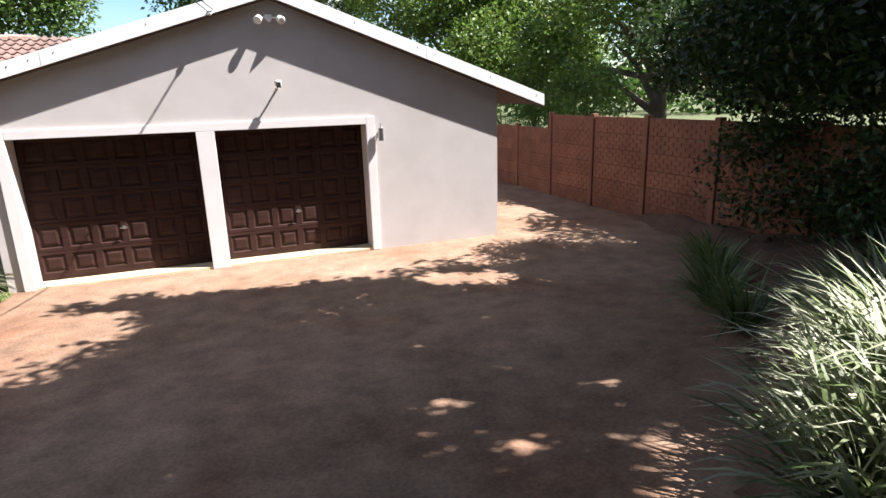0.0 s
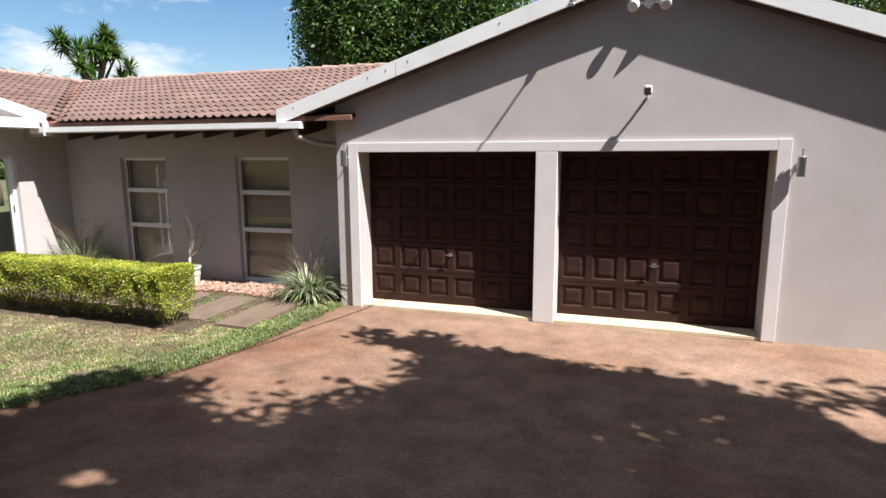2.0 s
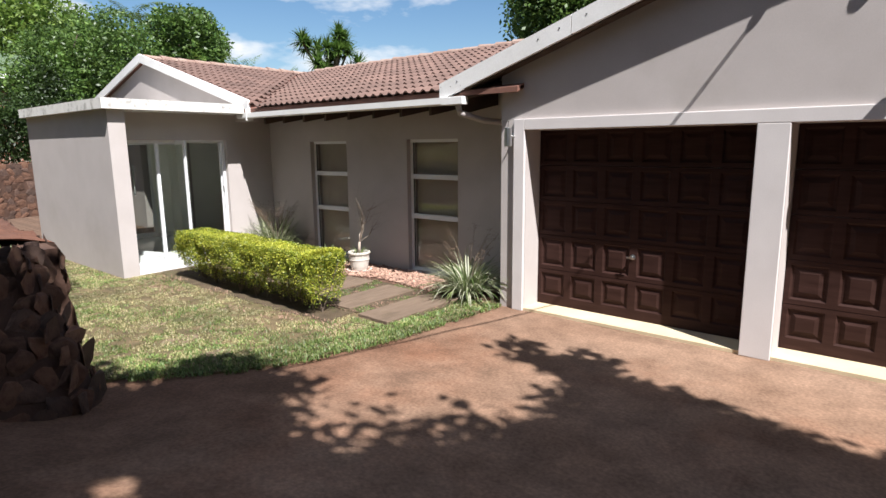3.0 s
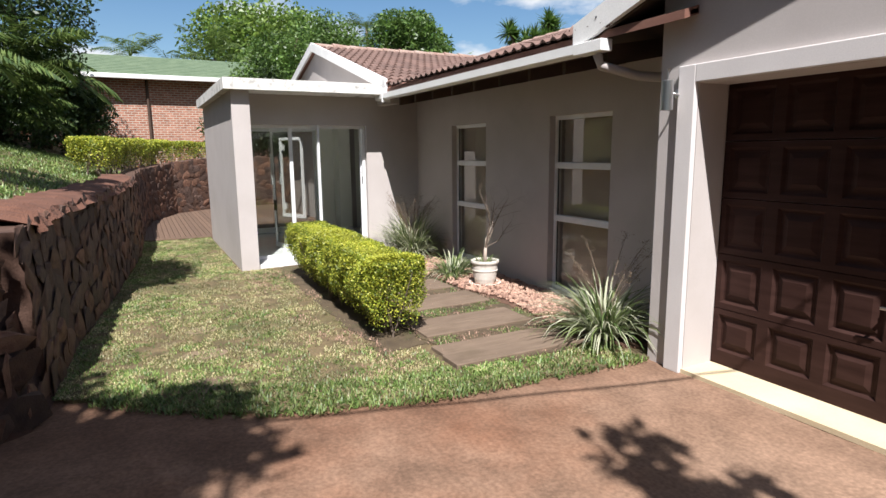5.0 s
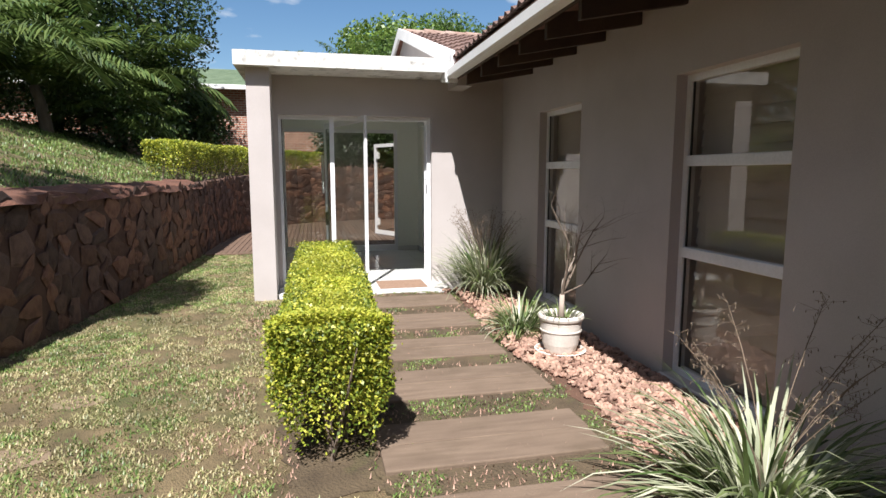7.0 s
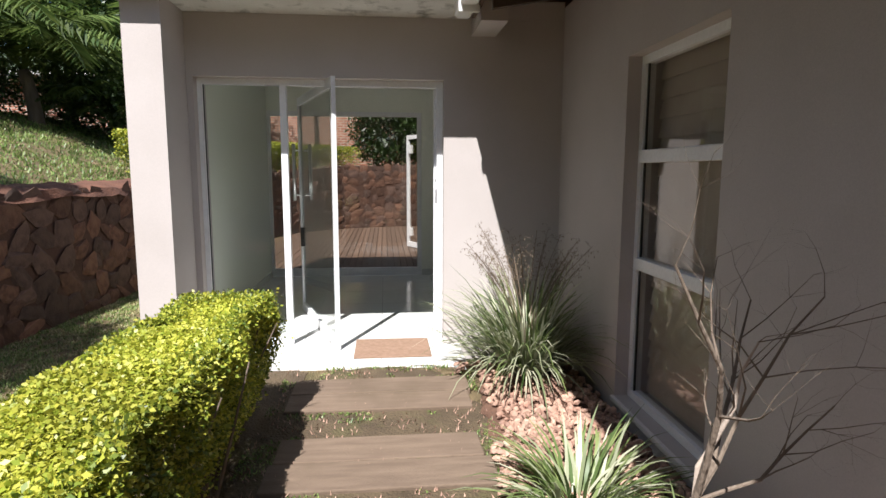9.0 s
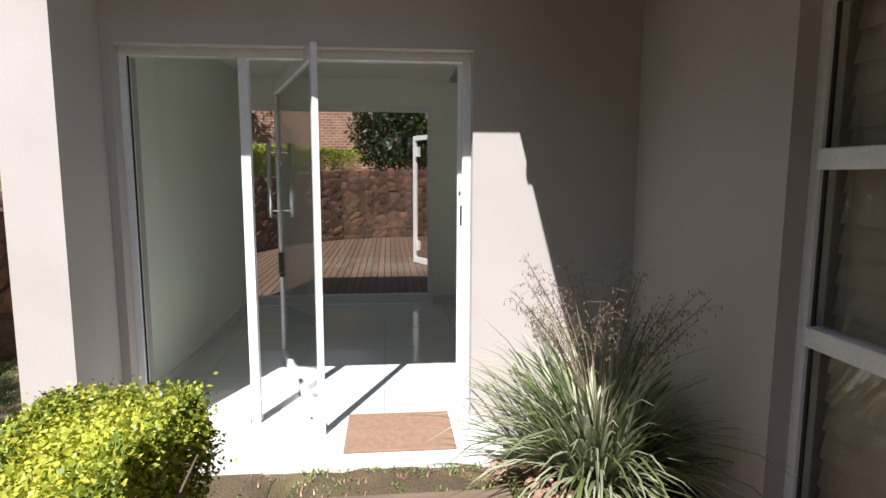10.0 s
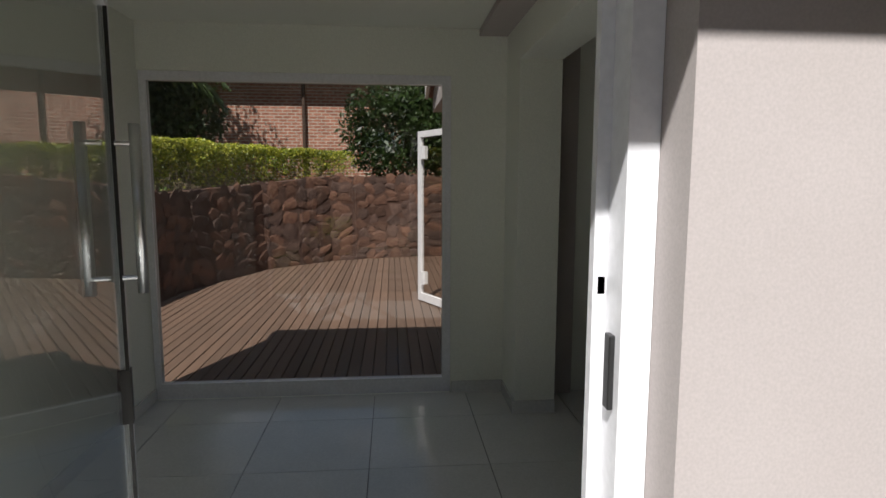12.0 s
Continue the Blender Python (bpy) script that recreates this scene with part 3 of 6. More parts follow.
barge = thing("barge_board", (APEX[0], 8.9, 4.0), "white weathered barge boards on the garage gable", "barge board", kind="structure")
for a, b in ((EAVE_L, (-2.62, roof_z(-2.62))), ((-2.612, roof_z(-2.612)), (0.342, 3.997)), ((0.358, 3.997), (2.75, roof_z(2.75))), ((2.758, roof_z(2.758)), EAVE_R)):
    prism([(a[0], a[1]), (b[0], b[1]), (b[0], b[1] + 0.195), (a[0], a[1] + 0.195)], "y", 8.885, 8.93, bm := bmesh.new())
    part("board", bm, WHITE, barge)
for x in (-4.1, -3.0, -2.75, -2.45, -1.3, -0.2, 0.2, 0.55, 1.6, 2.6, 2.9, 3.9, 4.8):
    part("screw", tube([(x, 8.886, roof_z(x) + 0.12), (x, 8.879, roof_z(x) + 0.12)], [0.009, 0.008], 6), BLACK, barge)

trim = thing("door_surround", (-0.7, GY, 0), "pale plaster band round the garage doors", "trim", kind="structure")
TP = GY - 0.045
for x0, x1, z0, z1 in ((-3.385, -3.242, 0.0, 2.245), (-0.868, -0.607, 0.0, 2.122), (1.712, 1.855, 0.0, 2.245), (-3.242, 1.712, 2.122, 2.245)):
    part("band", box(x0, x1, TP, GY - 0.001, z0, z1, bevel=0.006), TRIM, trim)
for a, b in DOORS:
    structure("door_sill", box(a, b, GY - 0.02, GY + 0.36, 0.0, 0.035), SILL, "pale yellow concrete sill under a garage door", "sill")


def panel(bm, x0, x1, z0, z1, y):
    """A raised and fielded panel: sunk moulding, then the raised field."""
    steps = ((0.0, 0.0), (0.018, 0.020), (0.035, 0.020), (0.075, 0.002))
    rings = []
    for inset, depth in steps:
        rings.append([bm.verts.new((x, y + depth, z)) for x, z in ((x0 + inset, z0 + inset), (x1 - inset, z0 + inset), (x1 - inset, z1 - inset), (x0 + inset, z1 - inset))])
    for p, q in zip(rings, rings[1:]):
        for k in range(4):
            bm.faces.new((p[k], p[(k + 1) % 4], q[(k + 1) % 4], q[k]))
    bm.faces.new(rings[-1])


def garage_door(x0, x1, y, label):
    door = thing("garage_door", ((x0 + x1) / 2, y, 0.036), label, "garage door", "garage doors")
    rows, cols, top, low = 5, 6, 2.13, 0.037
    edges = [low, 0.475, 0.895, 1.31, 1.72, top]
    w = (x1 - x0) / cols
    for r in range(rows):
        z0, z1 = edges[r], edges[r + 1] - 0.006
        foot = 0.11 if r == 0 else 0.045
        bm = bmesh.new()
        xs, zs = [x0], [z0, z0 + foot, z1 - 0.04, z1]
        for c in range(cols):
            xs += [x0 + c * w + 0.042, x0 + (c + 1) * w - 0.042]
        xs.append(x1)
        cells = {}
        for i, x in enumerate(xs):
            for j, z in enumerate(zs):
                cells[i, j] = bm.verts.new((x, y, z))
        for i in range(len(xs) - 1):
            for j in range(3):
                if j == 1 and i % 2 == 1:
                    panel(bm, xs[i], xs[i + 1], zs[1], zs[2], y)
                else:
                    bm.faces.new((cells[i, j], cells[i + 1, j], cells[i + 1, j + 1], cells[i, j + 1]))
        box(x0, x1, y + 0.024, y + 0.04, z0, z1, bm)
        box(x0, x1, y + 0.0005, y + 0.024, z1 - 0.004, z1, bm)
        box(x0, x1, y + 0.0005, y + 0.024, z0, z0 + 0.004, bm)
        part("door_section", bm, DOORWOOD, door)
    hx, hz = x0 + 3 * w, 0.74
    part("handle", lathe([(0.012, 0), (0.03, 0.002), (0.03, 0.01), (0.012, 0.014), (0.010, 0.05), (0.016, 0.055), (0.014, 0.07)], (0, 0, 0), 12), STEEL, door, "small metal lock handle")
    door.children[-1].matrix_parent_inverse = door.matrix_basis.inverted() @ Matrix.Translation((hx, y, hz)) @ Matrix.Rotation(radians(90), 4, "X")
    part("handle_bar", box(hx - 0.05, hx + 0.05, y - 0.065, y - 0.05, hz - 0.009, hz + 0.009, bevel=0.004), STEEL, door)
    return door


garage_door(-3.235, -0.875, 9.38, "dark-stained panelled wooden garage door, closed, sunlit at its foot")
garage_door(-0.60, 1.705, 9.38, "dark-stained panelled wooden garage door beside the pillar, closed")


def wall_light(x, z, label):
    lamp = thing("wall_light", (x, GY, z), label, "wall light", "garage wall lights")
    part("mounting_plate", lathe([(0.034, 0), (0.034, 0.012), (0.02, 0.02)], (0, 0, 0), 16), STEEL, lamp)
    lamp.children[-1].matrix_parent_inverse = Matrix.Rotation(radians(90), 4, "X")
    part("arm", tube([(x, GY - 0.015, z), (x + 0.035, GY - 0.05, z - 0.01), (x + 0.03, GY - 0.085, z - 0.005), (x, GY - 0.095, z)], [0.009] * 4, 8), STEEL, lamp, smooth=True)
    part("cylinder_body", lathe([(0.040, -0.12), (0.043, -0.118), (0.043, 0.085), (0.038, 0.09)], (x, GY - 0.12, z), 20), STEEL, lamp, "brushed steel cylinder", smooth=False)
    part("top_stem", tube([(x, GY - 0.12, z + 0.09), (x, GY - 0.12, z + 0.15), (x, GY - 0.118, z + 0.165)], [0.006, 0.006, 0.014], 8), STEEL, lamp)


wall_light(-3.41, 2.06, "brushed steel cylinder wall light on the plaster")
wall_light(1.935, 1.97, "brushed steel cylinder wall light beside the far garage door")

flood = thing("flood_light", (0.34, GY, 3.72), "twin white spot lights under the gable apex", "flood light")
part("back_box", box(0.29, 0.39, 9.02, 9.069, 3.69, 3.77, bevel=0.01), WHITE, flood)
for sx in (-1, 1):
    part("lamp_head", lathe([(0.028, -0.04), (0.045, -0.03), (0.062, 0.05), (0.058, 0.06), (0.0, 0.05)], (0, 0, 0), 18), WHITE, flood, smooth=True)
    flood.children[-1].matrix_parent_inverse = flood.matrix_basis.inverted() @ Matrix.Translation((0.34 + sx * 0.15, 8.95, 3.70)) @ Matrix.Rotation(radians(90 + 35), 4, "X") @ Matrix.Rotation(radians(sx * 25), 4, "Y")
    part("arm", tube([(0.34 + sx * 0.05, 9.03, 3.73), (0.34 + sx * 0.11, 8.99, 3.72), (0.34 + sx * 0.14, 8.97, 3.71)], [0.012] * 3, 8), WHITE, flood)
part("sensor", box(0.315, 0.365, 8.965, 9.02, 3.66, 3.70, bevel=0.012), WHITE, flood)

beam = thing("security_sensor", (0.37, GY, 2.75), "grey and white alarm sensor on a wall bracket", "sensor")
part("bracket", tube([(0.37, 9.068, 2.72), (0.37, 9.00, 2.73), (0.37, 8.93, 2.76)], [0.018, 0.014, 0.014], 8), WHITE, beam)
part("housing", box(0.325, 0.415, 8.80, 8.93, 2.735, 2.83, bevel=0.018), POT, beam)
part("lens", box(0.338, 0.402, 8.792, 8.80, 2.72, 2.80, bevel=0.003), BLACK, beam)

cable = thing("overhead_cable", (-0.47, 8.88, 3.75), "two slack service cables leaving the garage gable", "cable")
for k in range(2):
    pts = [(-0.47 - 7.0 * u + 0.05 * k, 8.882 - 30 * u, 3.76 + 0.04 * k + 4.4 * u - 3.2 * u * (1 - u)) for u in np.linspace(0, 1, 18)]
    part("wire", tube(pts, [0.007] * 18, 5), BLACK, cable)
part("insulator", lathe([(0.02, 0), (0.032, 0.02), (0.02, 0.04), (0.032, 0.06), (0.012, 0.075)], (-0.47, 8.872, 3.72), 12), WHITE, cable)

# ---- house wall, windows, eave ----
HY = 9.72
WINDOWS = [(-8.06, -7.10, 0.10, 2.045), (-5.735, -4.755, 0.06, 2.05)]
structure("wall_house_front", pierced(-9.52, GL, -0.05, 2.62, HY, HY + 0.24, WINDOWS), PLASTER, "shaded taupe plaster house wall with two tall windows", "wall")
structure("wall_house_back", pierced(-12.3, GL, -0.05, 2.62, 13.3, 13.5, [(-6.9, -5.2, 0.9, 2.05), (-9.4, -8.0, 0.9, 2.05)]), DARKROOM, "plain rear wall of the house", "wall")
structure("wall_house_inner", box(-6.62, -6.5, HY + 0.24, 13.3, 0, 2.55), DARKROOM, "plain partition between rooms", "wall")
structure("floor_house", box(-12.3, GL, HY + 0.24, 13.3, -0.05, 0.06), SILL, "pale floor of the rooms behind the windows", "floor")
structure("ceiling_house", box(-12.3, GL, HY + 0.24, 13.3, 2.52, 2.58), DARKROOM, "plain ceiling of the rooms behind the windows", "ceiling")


def house_window(x0, x1, z0, z1, label):
    y = HY + 0.10
    win = thing("window", ((x0 + x1) / 2, y, z0), label, "window", "tall house windows", "structure")
    f = 0.045
    fr = bmesh.new()
    for a, b, c, d in ((x0, x0 + f, z0, z1), (x1 - f, x1, z0, z1), (x0 + f, x1 - f, z0, z0 + f), (x0 + f, x1 - f, z1 - f, z1)):
        box(a, b, y - 0.02, y + 0.04, c, d, fr)
    part("window_frame", fr, ALU, win)
    bars = (0.90, 1.50)
    for z in bars:
        part("transom", box(x0 + f, x1 - f, y - 0.032, y + 0.035, z - 0.035, z + 0.035, bevel=0.006), ALU, win)
    zs = [z0 + f, bars[0] - 0.035, bars[0] + 0.035, bars[1] - 0.035, bars[1] + 0.035, z1 - f]
    for k in range(3):
        p = part("pane", box(x0 + f, x1 - f, y + 0.005, y + 0.011, zs[2 * k], zs[2 * k + 1]), GLASS, win)
        p.visible_shadow = False
        g = bmesh.new()
        for a, b, c, d in ((x0 + f, x0 + f + 0.012, zs[2 * k], zs[2 * k + 1]), (x1 - f - 0.012, x1 - f, zs[2 * k], zs[2 * k + 1])):
            box(a, b, y - 0.006, y + 0.004, c, d, g)
        part("gasket", g, BLACK, win)
    part("window_sill", box(x0 - 0.02, x1 + 0.02, HY - 0.02, HY + 0.08, z0 - 0.035, z0 - 0.002, bevel=0.006), TRIM, win)
    return win


for (a, b, c, d), text in zip(WINDOWS, ("tall white three-light window behind the potted tree", "tall white three-light window beside the garage")):
    house_window(a, b, c, d, text)


def blind(x0, x1, z0, z1, n, label):
    t = thing("window_blind", ((x0 + x1) / 2, HY + 0.185, z1), label, "blind")
    step = (z1 - z0) / n
    for k in range(n):
        part("slat", box(x0, x1, -0.056, 0.056, -0.0015, 0.0015, m=Matrix.Translation((0, HY + 0.185, z0 + (k + 0.5) * step)) @ Matrix.Rotation(radians(80), 4, "X")), BLIND, t)


blind(-8.02, -7.14, 0.14, 2.02, 18, "pale slatted blind lowered behind the window by the shrub")
blind(-5.69, -4.80, 0.10, 2.02, 18, "pale slatted blind lowered behind the window by the garage")

gutter = thing("gutter", (-6.5, 8.9, 2.45), "cream painted roof gutter along the eave", "gutter", kind="structure")
prof = [(8.855, 2.53), (8.855, 2.455), (8.875, 2.44), (8.955, 2.44), (8.97, 2.455), (8.97, 2.53), (8.955, 2.53), (8.955, 2.465), (8.87, 2.465), (8.87, 2.53)]
part("trough", prism(prof, "x", -8.92, -4.30), WHITE, gutter)
part("end_cap", box(-8.635, -8.605, 8.846, 8.98, 2.40, 2.60, bevel=0.004), WHITE, gutter)
part("downpipe", tube([(-4.12, 8.93, 2.43), (-4.10, 8.95, 2.34), (-3.98, 9.25, 2.26), (-3.72, 9.55, 2.22), (-3.66, 9.62, 2.15), (-3.66, 9.62, 0.05)], [0.038] * 6, 12), PLASTER, gutter, "pipe painted like the wall", smooth=True)
part("joint", box(-4.33, -4.0, 8.853, 8.972, 2.438, 2.532, bevel=0.006), WHITE, gutter)
structure("eave_fascia", box(-8.92, -4.3, 8.972, 8.995, 2.44, 2.518), DARKWOOD, "dark timber fascia behind the gutter", "trim")
for k, x in enumerate(np.linspace(-8.3, -4.1, 9)):
    r = tagged(part("rafter", prism([(9.0, 2.335), (HY, 2.47), (HY, 2.62), (9.0, 2.50)], "x", x - 0.022, x + 0.022), DARKWOOD), "dark brown rafter end under the eave", "rafter", "eave rafters", "structure")
prism([(8.99, 2.57), (12.5, 3.67), (12.5, 3.70), (8.99, 2.60)], "x", -8.7, GL + 0.3, bm := bmesh.new())
structure("eave_boarding", bm, DARKWOOD, "dark boards under the roof tiles", "trim")

# ---- entrance: slab roof, side wall, lobby ----
FX = -9.26
structure("porch_slab", prism([(-12.5, 6.64), (-8.705, 6.64), (-8.705, 8.852), (-8.80, 8.852), (-8.80, 8.995), (-12.5, 8.995)], "z", 2.521, 2.67), SLAB_WHITE, "white concrete flat roof slab with mould streaks", "roof slab")
bm = prism([(-12.5, 6.745), (-8.83, 6.745), (-8.83, 6.985), (-9.55, 6.985), (-9.55, 6.915), (-12.5, 6.915)], "z", -0.05, 2.52)
structure("wall_porch_side", bm, PLASTER, "taupe plastered porch side wall", "wall")
structure("wall_entrance", pierced(6.986, HY, -0.05, 2.52, FX - 0.29, FX, [(7.03, 8.82, 0.0, 2.085)], "y"), PLASTER, "taupe plastered entrance wall round the glass door", "wall")
structure("wall_entrance_upper", box(FX - 0.29, FX, 8.9, HY, 2.521, 2.66), PLASTER, "taupe plaster above the entrance", "wall")
structure("wall_lobby_back", pierced(6.917, 9.25, -0.05, 2.52, -12.5, -12.33, [(6.931, 8.845, 0.06, 2.155)], "y"), INNER, "pale interior wall with a large window to the deck", "wall")
structure("wall_lobby_left", box(-12.33, -9.56, 6.916, 6.93, 0.05, 2.44), INNER, "pale plain lobby wall", "wall")
structure("wall_lobby_right", pierced(-12.33, -9.555, -0.05, 2.52, 9.20, 9.45, [(-11.95, -9.75, -0.06, 2.19)]), INNER, "pale lobby wall with a wide opening", "wall")
structure("ceiling_lobby", box(-12.33, -9.555, 6.93, 9.50, 2.44, 2.515), INNER, "pale lobby ceiling", "ceiling")
structure("wall_inner_room", pierced(9.50, 13.3, -0.05, 2.51, -12.5, -12.3, [(10.4, 12.4, 0.9, 2.0)], "y"), INNER, "pale wall of the inner room", "wall")
structure("ceiling_inner_room", box(-12.3, -9.515, 9.50, HY + 0.24, 2.44, 2.5), INNER, "pale ceiling of the inner room", "ceiling")

bm = box(-12.33, -9.55, 6.92, 9.23, -0.05, 0.066)
box(-9.55, -8.91, 6.99, 8.95, -0.05, 0.066, bm)
box(-12.33, -9.56, 9.23, HY + 0.24, -0.05, 0.066, bm)
lobby = structure("floor_lobby", bm, GROUT, "tiled lobby floor running out to the step", "floor")
structure("entrance_step", box(-8.91, -8.88, 6.99, 8.95, -0.05, 0.078, bevel=0.004), WHITE, "white rendered edge of the entrance step", "step")
tile_me = bpy.data.meshes.new("floor_tile")
bm = box(0.0, 1.0, 0.0, 1.0, 0, 0.012)
bm.to_mesh(tile_me)
bm.free()
tile_me.materials.append(TILE)
TILE_X = [-12.33, -11.93, -11.32, -10.71, -10.10, -9.56, -8.912]
TILE_Y = [6.932, 7.12, 7.73, 8.34, 8.945, 9.555, 9.94]
for x0, x1 in zip(TILE_X, TILE_X[1:]):
    for y0, y1 in zip(TILE_Y, TILE_Y[1:]):
        if x0 > -9.6:
            y0, y1 = max(y0, 6.992), min(y1, 8.945)
        if y1 - y0 > 0.02:
            t = new("floor_tile", tile_me)
            t.parent, t.location, t.scale = lobby, (x0 + 0.002, y0 + 0.002, 0.0665), (x1 - x0 - 0.004, y1 - y0 - 0.004, 1)
bm = bmesh.new()
for x0, x1, y0, y1 in ((-12.33, -12.316, 8.85, 9.20), (-12.316, -11.95, 9.186, 9.20), (-11.95, -11.936, 9.186, 9.45), (-12.33, -9.56, 6.93, 6.944)):
    box(x0, x1, y0, y1, 0.077, 0.155, bm)
structure("baseboard", bm, TILE, "low white tiled skirting", "baseboard")

back_window = thing("window", (-12.37, 8.0, 0.05), "large fixed white-framed window to the deck", "window", kind="structure")
bm = bmesh.new()
for a, b, c, d in ((6.932, 6.968, 0.079, 2.154), (8.79, 8.844, 0.079, 2.154), (6.968, 8.79, 0.079, 0.178), (6.968, 8.79, 2.098, 2.154)):
    box(-12.40, -12.345, a, b, c, d, bm)
part("window_frame", bm, ALU, back_window)
p = part("pane", box(-12.375, -12.369, 6.968, 8.79, 0.178, 2.098), SMOKED, back_window)
p.visible_shadow = False

# entrance frame with fixed light, and the pivoting glass door
FRX = -9.372
entry = thing("entrance_frame", (FRX, 7.9, 0.08), "white aluminium entrance frame with a fixed glass light", "door frame", kind="structure")
bm = bmesh.new()
for a, b, c, d in ((7.031, 7.065, 0.078, 2.084), (8.775, 8.819, 0.078, 2.084), (7.065, 8.775, 2.04, 2.084), (7.065, 7.605, 0.078, 0.12)):
    box(FRX - 0.03, FRX + 0.03, a, b, c, d, bm)
part("frame", bm, ALU, entry)
part("mullion", box(FRX - 0.02, FRX + 0.03, 7.612, 7.662, 0.078, 2.04, bevel=0.003), ALU, entry)
part("stop", box(FRX - 0.05, FRX - 0.03, 8.755, 8.775, 0.078, 2.04), ALU, entry)
p = part("pane", box(FRX - 0.004, FRX + 0.004, 7.075, 7.61, 0.12, 2.04), CLEAR, entry)
p.visible_shadow = False
part("gasket", box(FRX + 0.006, FRX + 0.012, 7.066, 7.074, 0.12, 2.04), BLACK, entry)
part("lock_keep", box(FRX - 0.010, FRX + 0.012, 8.767, 8.776, 1.17, 1.28, bevel=0.002), BLACK, entry)
part("latch", box(FRX - 0.03, FRX - 0.06, 8.76, 8.775, 1.33, 1.36, bevel=0.002), STEEL, entry)

ang = math.atan2(8.02 - 7.583, -9.16 + 10.52)
LEAF = Matrix.Translation((-10.52, 7.583, 0.085)) @ Matrix.Rotation(ang, 4, "Z")
leaf = thing("glass_door", (FRX, 7.94, 0.085), "white framed glass pivot door standing open", "door")
L, f = 1.428, 0.040
bm = bmesh.new()
for a, b, c, d in ((0, f, 0, 2.0), (L - f, L, 0, 2.0), (f, L - f, 0, 0.07), (f, L - f, 1.93, 2.0)):
    box(a, b, -0.015, 0.015, c, d, bm, m=LEAF)
part("frame", bm, ALU, leaf)
p = part("pane", box(f, L - f, -0.004, 0.004, 0.07, 1.93, m=LEAF), CLEAR, leaf)
p.visible_shadow = False
bm = bmesh.new()
for a, b in ((f, f + 0.007), (L - f - 0.007, L - f)):
    box(a, b, 0.005, 0.0165, 0.07, 1.93, bm, m=LEAF)
part("gasket", bm, BLACK, leaf)
for s in (-1, 1):
    h = part("pull_handle", tube([LEAF @ Vector((0.10, s * 0.075, 1.06)), LEAF @ Vector((0.10, s * 0.075, 1.58))], [0.016, 0.016], 12), STEEL, leaf, "brushed steel bar handle", True)
    for z in (1.11, 1.52):
        part("handle_post", tube([LEAF @ Vector((0.10, s * 0.02, z)), LEAF @ Vector((0.10, s * 0.075, z))], [0.008, 0.008], 8), STEEL, h)
part("lock", box(0.012, 0.05, -0.02, 0.02, 0.62, 0.80, m=LEAF), BLACK, leaf)
part("pivot", lathe([(0.03, -0.012), (0.03, 0.0), (0.015, 0.004)], (FRX, 7.955, 0.09), 14), STEEL, leaf)

mat_ob = tagged(part("door_mat", box(-9.40, -8.94, 8.14, 8.705, 0.079, 0.091, bevel=0.004), MAT), "flat brown coir door mat on white tiles", "door mat")

# ---- house roofs ----
structure("wall_wing_gable", prism([(-16.5, 2.40), (-8.80, 2.40), (-8.80, 2.60), (-12.6, 3.73), (-16.5, 2.60)], "y", 9.02, 9.2), PLASTER, "taupe plaster gable above the flat slab", "wall")
wing_barge = thing("barge_board", (-12.6, 8.96, 3.85), "white barge boards on the small gable", "barge board", kind="structure")
for a, b in (((-16.6, 2.585), (-12.654, 3.735)), ((-12.646, 3.735), (-8.655, 2.575))):
    part("board", prism([a, b, (b[0], b[1] + 0.17), (a[0], a[1] + 0.17)], "y", 8.92, 8.96), WHITE, wing_barge)
bm = prism([(-16.6, 2.66), (-12.65, 3.82), (-8.66, 2.66), (-8.66, 2.60), (-12.65, 3.76), (-16.6, 2.60)], "y", 8.97, 17)
roof_wing = structure("roof_wing", bm, ROOFMASS, "red-brown tiled wing roof", "roof")
bm = prism([(8.93, 2.60), (12.5, 3.71), (16.1, 2.60), (16.1, 2.54), (12.5, 3.65), (8.93, 2.54)], "x", -12.6, GL + 0.3)
roof_main = structure("roof_main", bm, ROOFMASS, "red-brown tiled main house roof", "roof")
structure("wall_wing_deck", pierced(-17.0, -12.25, -0.05, 2.62, 9.42, 9.65, [(-14.2, -12.6, 0.03, 2.1)]), PLASTER, "taupe plaster wall facing the deck", "wall")

# one double-roll tile, shared by all
def tile_mesh():
    n, w, l = 13, 0.30, 0.355
    bm = bmesh.new()
    top, low = [], []
    for row, (v, lift) in enumerate(((0.0, 0.030), (l, 0.004))):
        up, dn = [], []
        for i in range(n):
            u = i / (n - 1)
            h = 0.034 * max(0.0, math.sin(2 * math.pi * 2 * u - 0.6)) ** 0.8 if math.sin(2 * math.pi * 2 * u - 0.6) > 0 else 0.0
            up.append(bm.verts.new((u * w, v, lift + h)))
            dn.append(bm.verts.new((u * w, v, lift + h - 0.016)))
        top.append(up)
        low.append(dn)
    for i in range(n - 1):
        bm.faces.new((top[0][i], top[0][i + 1], top[1][i + 1], top[1][i]))
        bm.faces.new((top[0][i + 1], top[0][i], low[0][i], low[0][i + 1]))
    bmesh.ops.recalc_face_normals(bm, faces=bm.faces)
    me = bpy.data.meshes.new("roof_tile")
    bm.to_mesh(me)
    bm.free()
    me.materials.append(ROOFTILE)
    return me


